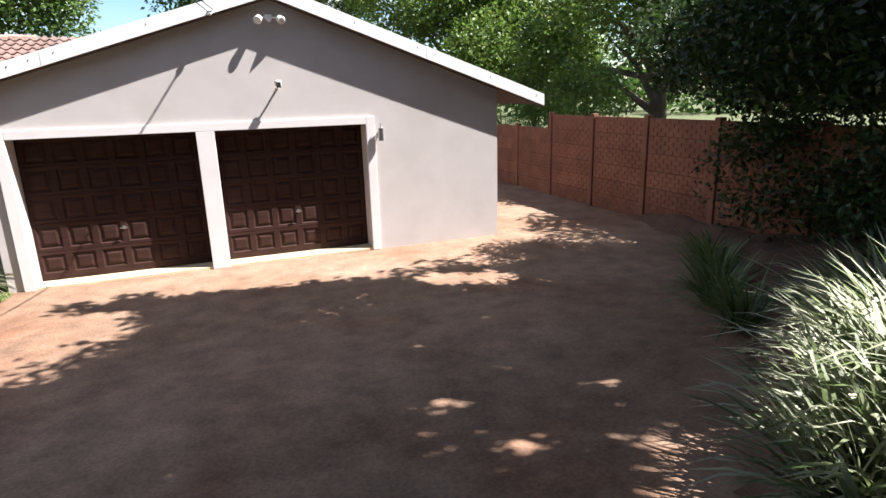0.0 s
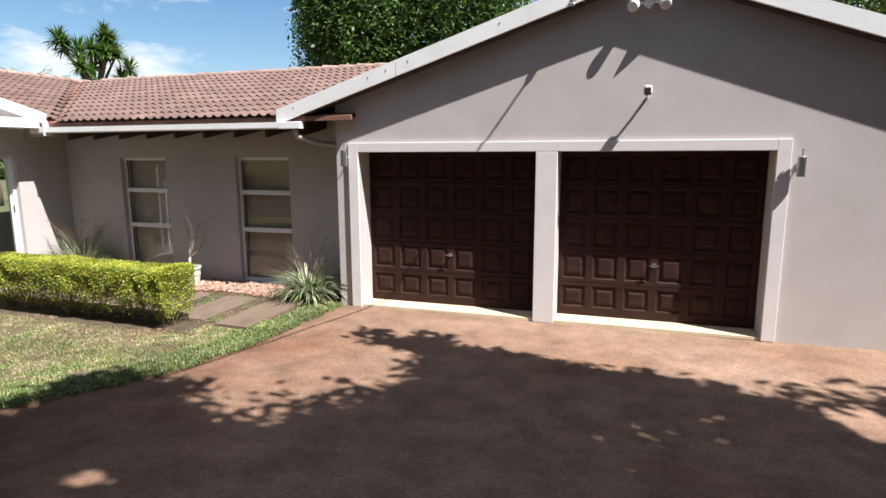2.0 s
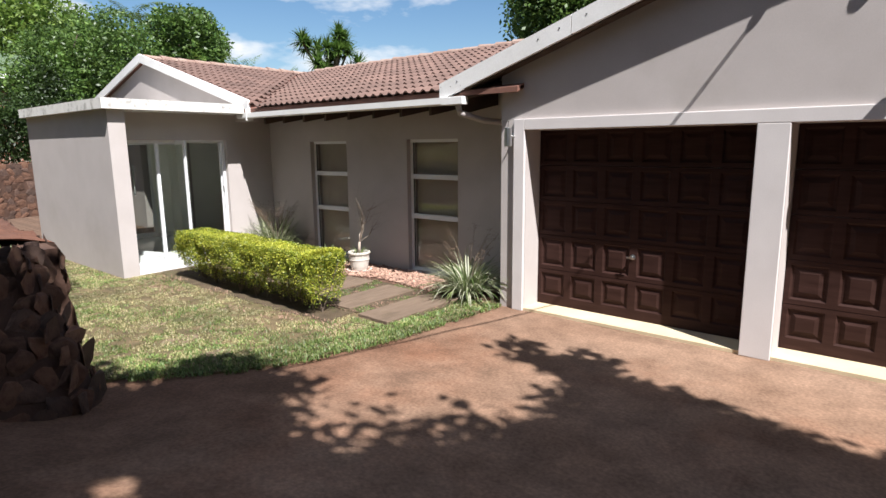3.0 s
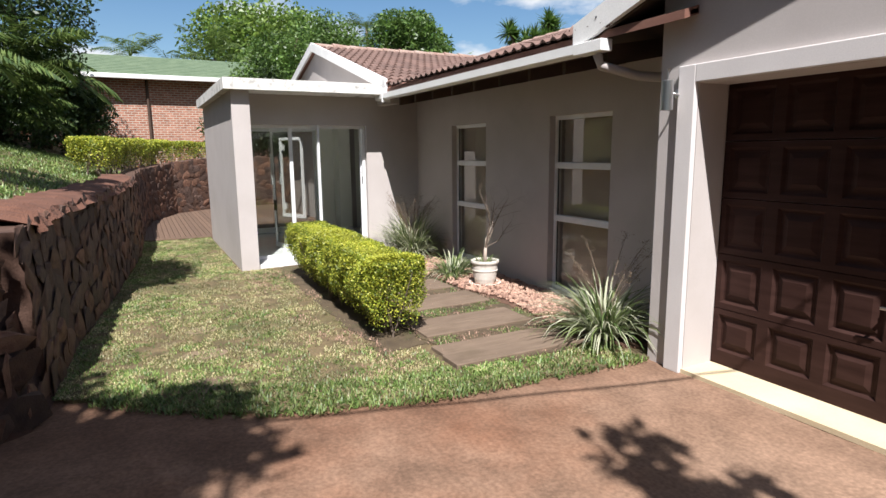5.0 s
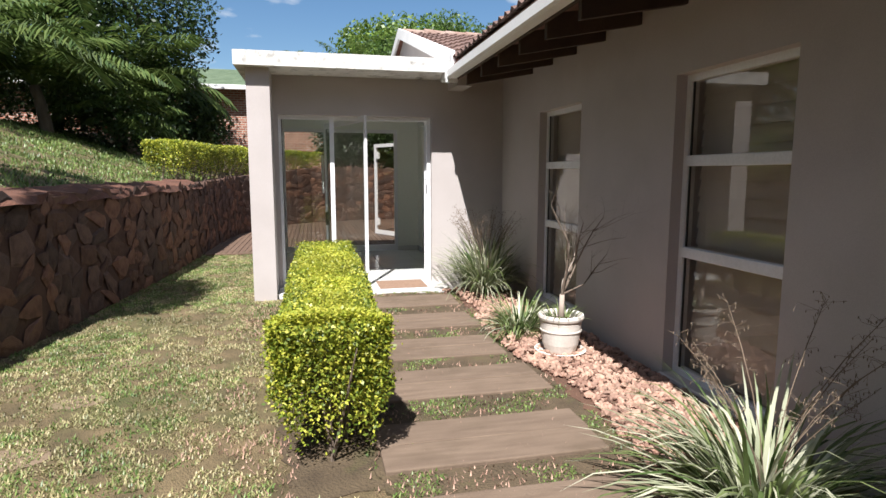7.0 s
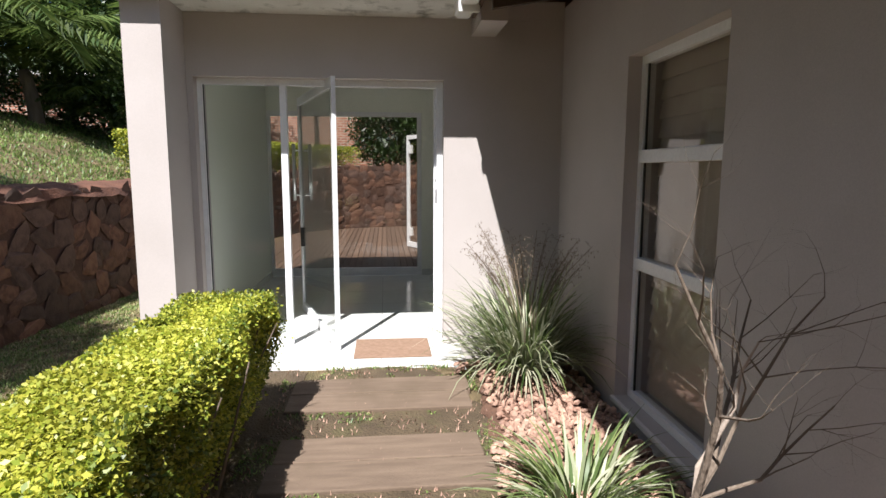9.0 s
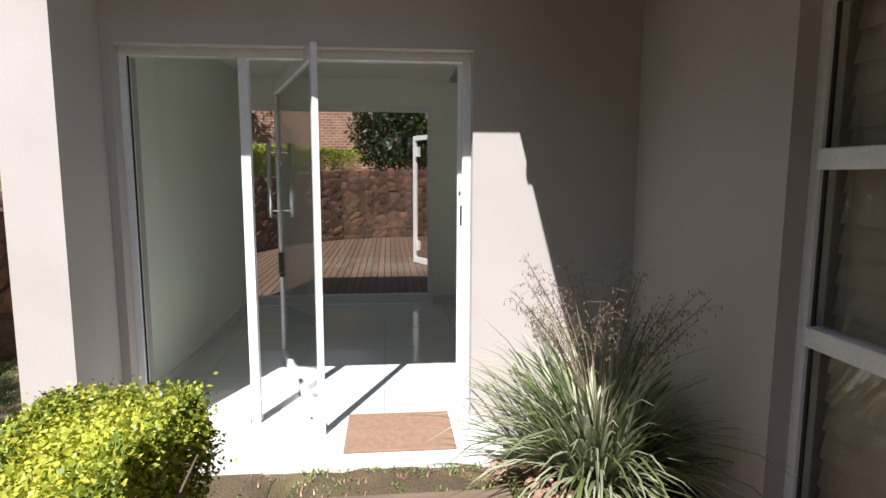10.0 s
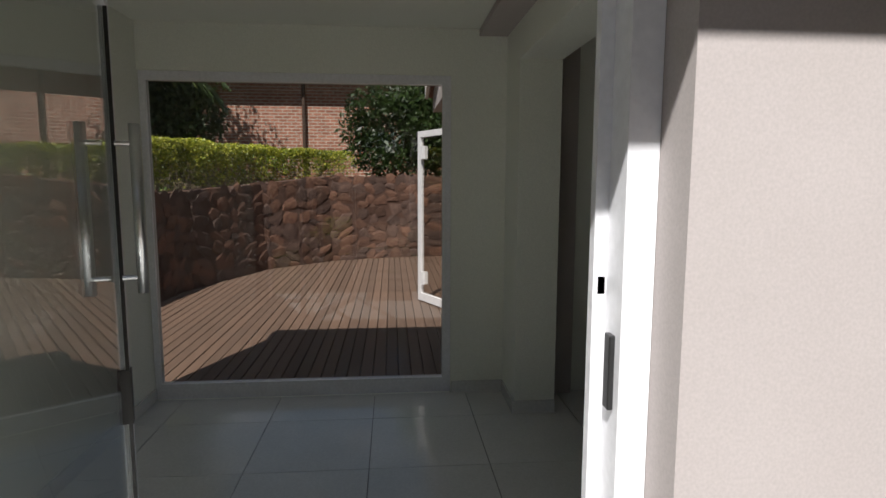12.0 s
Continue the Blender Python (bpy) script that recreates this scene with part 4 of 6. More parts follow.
TILE_ME = tile_mesh()
pitch = math.atan2(3.71 - 2.60, 12.5 - 8.93)
gauge = 0.325
runs = int(3.75 / gauge) + 1
for r in range(runs):
    d = -0.03 + r * gauge
    y, z = 8.93 + d * math.cos(pitch), 2.605 + d * math.sin(pitch)
    if y > 12.4:
        continue
    valley = -8.66 - (y - 8.93) * 1.0
    x = -3.95 - 0.30
    if y > 9.0:
        x = -3.95 + 0.3 * int(((z - 2.5) * 3.0) / 0.3) - 0.3
    while x > valley:
        t = new("roof_tile", TILE_ME)
        t.parent = roof_main
        t.matrix_basis = Matrix.Translation((x, y, z)) @ Matrix.Rotation(pitch, 4, "X") @ Matrix.Rotation(radians(random.uniform(-0.5, 0.5)), 4, "Z")
        x -= 0.30
wpitch = math.atan2(3.82 - 2.66, 12.65 - 8.66)
for r in range(13):
    d = -0.03 + r * gauge
    x, z = -8.66 - d * math.cos(wpitch), 2.662 + d * math.sin(wpitch)
    if x < -12.55:
        continue
    y = 8.93
    while y < 8.93 + (-8.66 - x) + 0.1:
        t = new("roof_tile", TILE_ME)
        t.parent = roof_wing
        t.matrix_basis = Matrix.Translation((x, y, z)) @ Matrix.Rotation(radians(90), 4, "Z") @ Matrix.Rotation(wpitch, 4, "X")
        y += 0.30


def ridge(points, label):
    t = thing("ridge_capping", points[0], label, "ridge tiles", kind="structure")
    a, b = Vector(points[0]), Vector(points[1])
    n = max(1, int((b - a).length / 0.36))
    for k in range(n):
        p, q = a.lerp(b, k / n), a.lerp(b, (k + 1.06) / n)
        p.z += random.uniform(-0.008, 0.012)
        part("ridge_tile", tube([p, q], [0.105, 0.085], 10), LICHEN, t)


ridge([(-11.3, 12.5, 3.70), (-3.4, 12.5, 3.71)], "row of mortared ridge tiles on the main roof")
ridge([(-12.65, 9.0, 3.81), (-12.65, 15, 3.81)], "row of mortared ridge tiles on the wing roof")


# ---- stone walls, deck, fence ----
def stone_meshes(count, seed):
    rng = np.random.default_rng(seed)
    out = []
    for _ in range(count):
        bm = bmesh.new()
        for _k in range(16):
            a, r = rng.uniform(0, 6.2832), rng.uniform(0.7, 1.1)
            lift = rng.choice([-0.2, 0.3, 0.62, 0.7])
            shrink = 1.0 if lift < 0.5 else rng.uniform(0.55, 0.9)
            bm.verts.new((math.cos(a) * r * shrink * 0.5, lift * 0.35, math.sin(a) * r * shrink * 0.42))
        hull = bmesh.ops.convex_hull(bm, input=bm.verts)
        loose = {g for g in hull["geom_interior"] + hull["geom_unused"] if isinstance(g, bmesh.types.BMVert)}
        bmesh.ops.delete(bm, geom=list(loose), context="VERTS")
        bmesh.ops.recalc_face_normals(bm, faces=bm.faces)
        me = bpy.data.meshes.new("stone")
        bm.to_mesh(me)
        bm.free()
        me.materials.append(STONE if rng.uniform() < 0.55 else STONE_GREY)
        out.append(me)
    return out


STONES = stone_meshes(24, 4)


def stone_wall(name, line, heights, label, size, seed, batter=0.10, thick=0.35):
    """A battered rubble wall: the face runs along the line with the open side to its right hand."""
    rng = np.random.default_rng(seed)
    bm = bmesh.new()
    rows = []
    pts = [Vector((*p, 0)) for p in line]
    for i, p in enumerate(pts):
        d = (pts[min(i + 1, len(pts) - 1)] - pts[max(i - 1, 0)]).normalized()
        back = Vector((-d.y, d.x, 0))
        h = heights[i]
        rows.append([bm.verts.new(p + Vector((0, 0, -0.1))), bm.verts.new(p + back * batter + Vector((0, 0, h))), bm.verts.new(p + back * (batter + thick) + Vector((0, 0, h))), bm.verts.new(p + back * (batter + thick) + Vector((0, 0, -0.1)))])
    for a, b in zip(rows, rows[1:]):
        for k in range(4):
            bm.faces.new((a[k], b[k], b[(k + 1) % 4], a[(k + 1) % 4]))
    bm.faces.new(rows[0])
    bm.faces.new(rows[-1][::-1])
    wall = structure(name, bm, MORTAR, label, "stone wall")
    for i in range(len(pts) - 1):
        a, b = pts[i], pts[i + 1]
        d = (b - a)
        length = d.length
        d.normalize()
        back = Vector((-d.y, d.x, 0))
        turn = math.atan2(d.y, d.x)
        s = rng.uniform(0.02, 0.1)
        while s < length:
            w = size * rng.uniform(0.6, 1.6)
            h = heights[i] + (heights[i + 1] - heights[i]) * s / length
            z = 0.02
            while z < h - 0.03:
                tall = size * rng.uniform(0.45, 1.05)
                st = new("stone", STONES[rng.integers(len(STONES))])
                st.parent = wall
                at = a + d * (s + rng.uniform(-0.05, 0.05)) + back * (batter * (z + tall / 2) / h) + Vector((0, 0, min(z + tall / 2, h - tall * 0.3)))
                st.matrix_basis = Matrix.Translation(at) @ Matrix.Rotation(turn + math.pi, 4, "Z") @ Matrix.Rotation(rng.uniform(-0.7, 0.7), 4, "Y") @ Matrix.Diagonal((w * 1.3, size * rng.uniform(0.16, 0.34), tall * 1.42, 1))
                z += tall * 0.94
            s += w * 0.92
    return wall


stone_wall("retaining_wall", [(-4.95, 4.92), (-6.23, 4.98), (-8.16, 5.22), (-10.96, 5.48), (-12.9, 5.55)], [1.18, 1.2, 1.2, 1.2, 1.2], "dark rubble stone retaining wall below the upper lawn", 0.27, 21)
stone_wall("retaining_wall", [(-4.25, -3), (-4.2, 1.5), (-4.2, 3.4), (-4.22, 4.4), (-4.28, 4.72), (-4.46, 4.88), (-4.95, 4.94)], [1.5, 1.3, 1.25, 1.25, 1.24, 1.22, 1.18], "shaded rubble stone wall end along the drive", 0.25, 22, 0.40)
stone_wall("retaining_wall", [(-12.9, 5.55), (-14.6, 5.6), (-16.3, 5.78), (-18.1, 6.45), (-19.05, 7.4), (-19.45, 8.4), (-19.6, 9.5), (-19.7, 12)], [1.2, 1.26, 1.33, 1.42, 1.55, 1.56, 1.56, 1.56], "curved rubble stone wall round the deck, part sunlit", 0.25, 23)

REDSOIL = surface("bare_red_earth", (0.085, 0.036, 0.023), (0.145, 0.062, 0.038), 5, 0.95, 60, 0.8, 0.02)
crest = [(-5.3, 4.54, 1.17), (-6.23, 4.56, 1.2), (-8.16, 4.80, 1.2), (-10.96, 5.06, 1.2), (-13.4, 5.12, 1.22)]
bm = bmesh.new()
rows = []
rngc = np.random.default_rng(77)
for (x0, y0, h0), (x1, y1, h1) in zip(crest, crest[1:]):
    for u in np.linspace(0, 1, 16)[:-1]:
        x, y, h = x0 + (x1 - x0) * u, y0 + (y1 - y0) * u, h0 + (h1 - h0) * u
        rows.append([bm.verts.new((x, y + dy + rngc.normal() * 0.02, h + dz + rngc.normal() * 0.012)) for dy, dz in ((0.36, -0.05), (0.31, 0.03), (0.12, 0.075), (-0.14, 0.09), (-0.20, -0.1))])
for p, q in zip(rows, rows[1:]):
    for k in range(4):
        bm.faces.new((p[k], q[k], q[k + 1], p[k + 1]))
structure("soil_crest", bm, REDSOIL, "strip of bare red earth along the wall top", "soil")

deck = thing("deck", (-15, 8, 0.0), "weathered timber deck boards behind the house", "deck", kind="structure")
board_me = bpy.data.meshes.new("deck_board")
bm = box(-7.3, 0, 0, 0.088, -0.03, 0.0, bevel=0.004)
bm.to_mesh(board_me)
bm.free()
board_me.materials.append(DECKWOOD)
for k in range(56):
    y = 5.05 + 0.096 * k
    b = new("deck_board", board_me)
    b.parent = deck
    b.matrix_parent_inverse = deck.matrix_basis.inverted()
    b.location = (-12.51 if y > 6.7 else -12.75, y, 0.045 + random.uniform(-0.002, 0.002))
structure("deck_base", box(-19.9, -12.52, 5.2, 10.5, -0.05, 0.012), SOIL, "dark void below the deck boards", "deck base")
structure("deck_edge", box(-12.73, -12.65, 5.6, 6.78, -0.02, 0.05), DECKWOOD, "timber edge of the deck", "deck edge")

A, B = Vector((-15.50, 8.79, 0.06)), Vector((-14.76, 9.16, 0.06))
shut = thing("folding_door", B, "white framed glass folding door standing open on the deck", "door")
SH = Matrix.Translation(A) @ Matrix.Rotation(math.atan2(B.y - A.y, B.x - A.x), 4, "Z")
bm = bmesh.new()
for a, b, c, d in ((0, 0.065, 0, 2.0), (0.78, 0.845, 0, 2.0), (0.065, 0.78, 0, 0.09), (0.065, 0.78, 1.93, 2.0)):
    box(a, b, -0.022, 0.022, c, d, bm, m=SH)
part("frame", bm, ALU, shut)
p = part("pane", box(0.065, 0.78, -0.003, 0.003, 0.09, 1.93, m=SH), GLASS, shut)
p.visible_shadow = False
part("hinge", box(0.09, 0.13, -0.04, 0.04, 1.68, 1.83, m=SH), ALU, shut)
part("hinge", box(0.09, 0.13, -0.04, 0.04, 0.2, 0.35, m=SH), ALU, shut)

FENX = 7.3
fence = thing("boundary_fence", (FENX, 10, 0), "red-brown precast concrete fence with stepped panels", "fence", kind="structure")
posts = [3.6 + 1.762 * k for k in range(10)]
for k, y in enumerate(posts):
    high = 2.06 if y < 12.6 else 1.74
    part("post", box(FENX - 0.07, FENX + 0.07, y - 0.06, y + 0.06, -0.1, high, bevel=0.01), FENCE, fence)
for k in range(len(posts) - 1):
    y0, y1 = posts[k] + 0.06, posts[k + 1] - 0.06
    rows = 6 if y1 < 12.5 else 5
    for r in range(rows):
        z0 = 0.0 + r * 0.335
        panel_ob = part("panel", box(FENX - 0.022, FENX + 0.025, y0, y1, z0, z0 + 0.332, bevel=0.004), FENCE, fence)
        rb = bmesh.new()
        for c in range(4):
            off = 0.0 if c % 2 else -0.11
            y = y0 + off
            while y < y1 - 0.02:
                a, b = max(y, y0 + 0.003), min(y + 0.21, y1 - 0.003)
                if b - a > 0.03:
                    box(FENX - 0.034, FENX - 0.0225, a + 0.004, b - 0.004, z0 + 0.006 + c * 0.0815, z0 + 0.078 + c * 0.0815, rb)
                y += 0.215
        part("brick_relief", rb, FENCE, panel_ob)

# raised bed edge on the fence side
BANK = [(7.3, 9.6), (7.0, 8.5), (6.6, 6.6), (6.1, 5.5), (5.3, 4.6), (4.5, 3.8), (3.3, 2.8), (2.2, 1.9), (1.4, 1.15), (1.05, 0.35), (1.15, -2), (1.7, -8)]


def bank_height(x, y):
    xs = np.interp(y, [p[1] for p in BANK][::-1], [p[0] for p in BANK][::-1])
    d = np.clip((x - xs) / 0.35, 0, 1)
    return drive_height(x, y) - 0.02 + 0.28 * d * d * (3 - 2 * d) + 0.06 * np.clip(x - xs - 0.3, 0, 5)


height_sheet("planted_bank", 0.84, 12, -8, 9.8, 0.12, bank_height, SOIL, "raised red soil bank planted with grasses", "bank", [(12, 9.7)] + BANK + [(12, -8)], 0.06, 17)

# ---- neighbouring house ----
neighbour = thing("neighbour_house", (-28, 4, 0), "red face-brick house with a green tiled roof", "house")
part("wall", pierced(-6.0, 12.0, 0.5, 4.42, -25.2, -25.0, [(1.2, 2.6, 2.6, 3.8)], "y"), BRICK, neighbour)
part("wall", box(-33, -25.2, 11.8, 12.0, 0.5, 4.42), BRICK, neighbour)
w = part("window", box(-25.16, -25.1, 1.2, 2.6, 2.6, 3.8), GLASS, neighbour)
part("downpipe", tube([(-24.9, 6.1, 0.6), (-24.9, 6.1, 4.4)], [0.05, 0.05], 8), DARKWOOD, neighbour)
for r in range(12):
    u0, u1 = r / 12, (r + 1.15) / 12
    x0, z0, x1, z1 = -24.5 - 4.5 * u0, 4.50 + 1.25 * u0, -24.5 - 4.5 * u1, 4.47 + 1.25 * u1
    part("tile_course", prism([(x0, z0), (x0, z0 + 0.06), (x1, z1 + 0.06), (x1, z1)], "y", -6.5, 12.5), GREENROOF, neighbour)
part("roof", prism([(-29, 5.75), (-33.5, 4.5), (-33.5, 4.45), (-29, 5.7)], "y", -6.5, 12.5), GREENROOF, neighbour)
part("gutter", box(-24.55, -24.42, -6.5, 12.5, 4.36, 4.52, bevel=0.02), WHITE, neighbour)

# ---- path timbers, stones, gravel ----
step_edges = [(-4.06, 7.62, 8.82), (-4.80, 7.72, 8.84), (-5.64, 7.76, 8.86), (-6.40, 7.80, 8.86), (-7.24, 7.83, 8.85), (-8.09, 7.82, 8.86)]
for x, y0, y1 in step_edges:
    for k in range(2):
        sx, ym, yh = x - 0.256 * k, (y0 + y1) / 2, (y1 - y0) / 2
        m = Matrix.Translation((sx - 0.125, ym, 0)) @ Matrix.Rotation(radians(random.uniform(-0.4, 0.4)), 4, "Z")
        tagged(part("path_timber", box(-0.125, 0.125, -yh + random.uniform(-0.04, 0.04), yh + random.uniform(-0.05, 0.05), 0.0, 0.058 + random.uniform(-0.003, 0.004), bevel=0.007, m=m), TIMBER), "weathered brown timber sleeper set in the path", "path timber", "path timbers")
for x, y, w, d, a in ((-4.68, 5.84, 0.30, 0.46, 6), (-5.38, 5.92, 0.25, 0.36, -5), (-6.1, 5.97, 0.22, 0.32, 9), (-6.85, 6.03, 0.20, 0.28, -8)):
    rng = np.random.default_rng(int(-x * 100))
    ring = [(w / 2 * math.cos(t) * rng.uniform(0.86, 1.08), d / 2 * math.sin(t) * rng.uniform(0.86, 1.08)) for t in np.linspace(0, 6.2832, 14)[:-1]]
    ob = part("stepping_stone", prism(ring, "z", -0.03, 0.016), DUST)
    ob.matrix_basis = Matrix.Translation((x, y, 0.012)) @ Matrix.Rotation(radians(a), 4, "Z")
    tagged(ob, "flat brown stepping stone sunk in the lawn", "stepping stone", "lawn stepping stones")

rng = np.random.default_rng(8)
verts, faces = [], []
ico = bmesh.new()
bmesh.ops.create_icosphere(ico, subdivisions=1, radius=1.0)
base_v = np.array([v.co[:] for v in ico.verts])
ico.verts.index_update()
base_f = np.array([[v.index for v in f.verts] for f in ico.faces])
ico.free()
N = 4400
gx, gy = rng.uniform(-8.85, -4.15, N), rng.uniform(8.86, 9.66, N)
keep = (gy > 8.88 + 0.08 * np.sin(gx * 3.1) + 0.06 * (gx + 6.5)) & ~((gx < -7.6) & (gx > -8.7) & (gy < 8.98))
gx, gy = gx[keep], gy[keep]
for x, y in zip(gx, gy):
    s = rng.uniform(0.012, 0.030)
    r = Euler(rng.uniform(0, 6.28, 3)).to_matrix()
    v = (base_v * rng.uniform(0.75, 1.2, base_v.shape)) * np.array([1.25, 0.95, 0.6]) * s
    v = v @ np.array(r).T * np.array([1, 1, 0.8]) + np.array([x, y, 0.048 + s * 0.35 + rng.uniform(0, 0.012)])
    faces.append(base_f + len(verts) * 12)
    verts.append(v)
me = bpy.data.meshes.new("gravel")
me.from_pydata(np.concatenate(verts).tolist(), [], np.concatenate(faces).tolist())
tagged(link("gravel", me, GRAVEL), "pinkish brown pebbles spread along the house wall", "gravel", kind="stuff")

# ---- plants ----
def strap_plant(name, base, n, length, label, material_mix, lean=(0.15, 1.0), droop=1.5, width=0.016, stems=0, seed=1, radius=0.10):
    rng = np.random.default_rng(seed)
    t = thing(name, base, label, "plant")
    for share, mat in material_mix:
        k = int(n * share)
        head = rng.uniform(0, 6.2832, k)
        r = radius * np.sqrt(rng.uniform(0, 1, k))
        b = np.stack([base[0] + np.cos(head) * r, base[1] + np.sin(head) * r, np.full(k, base[2])], 1)
        c = blades(rng, b, head + rng.normal(size=k) * 0.35, rng.uniform(lean[0], lean[1], k), length * rng.uniform(0.55, 1.1, k), width * rng.uniform(0.7, 1.3, k), droop * rng.uniform(0.4, 1.25, k), 5)
        link("foliage", merged_blades("foliage", c, 5), mat, t)
    for s in range(stems):
        a, l = rng.uniform(0, 6.28), rng.uniform(0.85, 1.2) * length
        pts = [Vector(base) + Vector((math.cos(a) * 0.48 * l * u * u, math.sin(a) * 0.48 * l * u * u, l * u)) for u in np.linspace(0, 1, 6)]
        st = part("flower_stem", tube(pts, [0.0022] * 5 + [0.001], 5), DRYSTEM, t)
        bm = bmesh.new()
        for _k in range(24):
            u = rng.uniform(0.5, 1.0)
            p = pts[-1].lerp(pts[-3], (1 - u) * 1.6)
            q = p + Vector(rng.normal(size=3) * np.array([0.03, 0.03, 0.012])) + Vector((0, 0, 0.02))
            e = q + Vector(rng.normal(size=3) * np.array([0.016, 0.016, 0.01])) + Vector((0, 0, -0.008))
            tube([p, q, e], [0.0009, 0.0007, 0.0007], 3, bm)
            tube([e, e + Vector((0, 0, -0.005)), e + Vector((0, 0, -0.012))], [0.0008, 0.0030, 0.0006], 4, bm)
        tagged(part("seed_head", bm, DRYSTEM, st), kind="stuff")
    return t


VARIEGATED = ((0.65, PALE_BLADE), (0.35, GREEN_BLADE))
strap_plant("flax_lily", (-4.10, 9.10, 0.04), 520, 0.72, "variegated strap-leaved clump by the garage corner", VARIEGATED, stems=11, seed=3, droop=1.75, width=0.0125, radius=0.13)
strap_plant("flax_lily", (-8.66, 9.33, 0.04), 620, 0.86, "variegated strap-leaved clump by the entrance", VARIEGATED, (0.05, 1.0), 1.5, stems=26, seed=5, width=0.0115, radius=0.15)
strap_plant("flax_lily", (-7.02, 9.15, 0.04), 230, 0.46, "small green and cream clump in the gravel", ((0.35, PALE_BLADE), (0.65, GREEN_BLADE)), (0.2, 1.15), 1.4, width=0.011, seed=6, radius=0.13)
strap_plant("flax_lily", (-6.72, 8.98, 0.04), 34, 0.22, "tiny tuft at the edge of the gravel", ((1.0, GREEN_BLADE),), (0.2, 1.1), 1.0, width=0.011, seed=7)

pot_at = (-6.33, 9.23, 0.05)
pot = thing("plant_pot", pot_at, "whitewashed clay pot with carved band and saucer", "plant pot")
part("saucer", lathe([(0.13, 0), (0.175, 0.0), (0.198, 0.03), (0.19, 0.033), (0.165, 0.012), (0.0, 0.012)], pot_at, 32), POT, pot, smooth=False)
part("body", lathe([(r * 0.88, z) for r, z in [(0.115, 0.014), (0.13, 0.016), (0.155, 0.08), (0.172, 0.17), (0.178, 0.235), (0.176, 0.262), (0.192, 0.268), (0.198, 0.285), (0.193, 0.305), (0.18, 0.308), (0.165, 0.29), (0.16, 0.24), (0.0, 0.24)]], pot_at, 36), POT, pot, smooth=False)
for z in (0.185, 0.245):
    part("carved_band", lathe([(0.148, z - 0.006), (0.1585, z - 0.004), (0.1585, z + 0.004), (0.148, z + 0.006)], pot_at, 36), POT, pot)
part("soil", lathe([(0.139, 0.245), (0.141, 0.25), (0.09, 0.262), (0.0, 0.266)], pot_at, 24), SOIL, pot)


def bare_tree(base, label, seed):
    """A stout forked stem with crooked branches that reach out over the gravel and end in fine twigs."""
    rng = np.random.default_rng(seed)
    t = thing("bare_shrub", base, label, "plant")
    twigs = bmesh.new()

    def grow(p, d, length, radius, level, bm, bend=0.16):
        pts, rad = [p.copy()], [radius]
        steps = 5 if level < 2 else 3
        for k in range(steps):
            d = (d + Vector(rng.normal(size=3)) * bend + Vector((0, 0, 0.05))).normalized()
            p = p + d * length / steps
            pts.append(p.copy())
            rad.append(radius * (1 - 0.72 * (k + 1) / steps))
            if level < 4 and k >= 1:
                for _c in range(rng.integers(1, 3)):
                    side = Vector(rng.normal(size=3))
                    side -= side.dot(d) * d
                    side.normalize()
                    grow(p, (d * 0.7 + side * 0.8).normalized(), length * rng.uniform(0.34, 0.58), rad[-1] * 0.55, level + 1, twigs)
        tube(pts, rad, 7 if level < 2 else 4, bm)
        return pts

    b = Vector(base)
    fork = b + Vector((0.03, -0.01, 0.20))
    part("trunk", tube([b + Vector((0, 0, -0.03)), b + Vector((0.005, 0, 0.08)), fork], [0.029, 0.022, 0.018], 9), DEADWOOD, t, "pale bare lower stem", True)
    for d, length, r in (((-0.05, -0.14, 1.0), 0.50, 0.010), ((0.03, 0.06, 1.0), 0.74, 0.012), ((0.08, 0.50, 0.85), 0.62, 0.009), ((0.06, 0.30, 1.0), 0.66, 0.008), ((0.15, 0.72, 0.55), 0.46, 0.007)):
        bm = bmesh.new()
        grow(fork, Vector(d).normalized(), length, r, 1, bm, 0.20)
        part("branch", bm, DEADWOOD if d[0] < 0 else BARK, t)
    tagged(part("twig_mass", twigs, BARK, t), kind="stuff")


bare_tree((pot_at[0], pot_at[1], pot_at[2] + 0.26), "leafless crooked shrub growing in the pot", 12)
strap_plant("dry_tuft", (pot_at[0], pot_at[1], pot_at[2] + 0.26), 46, 0.17, "dry grassy tuft in the pot", ((1.0, GREEN_BLADE),), (0.2, 1.2), 1.2, width=0.008, seed=15, radius=0.11)


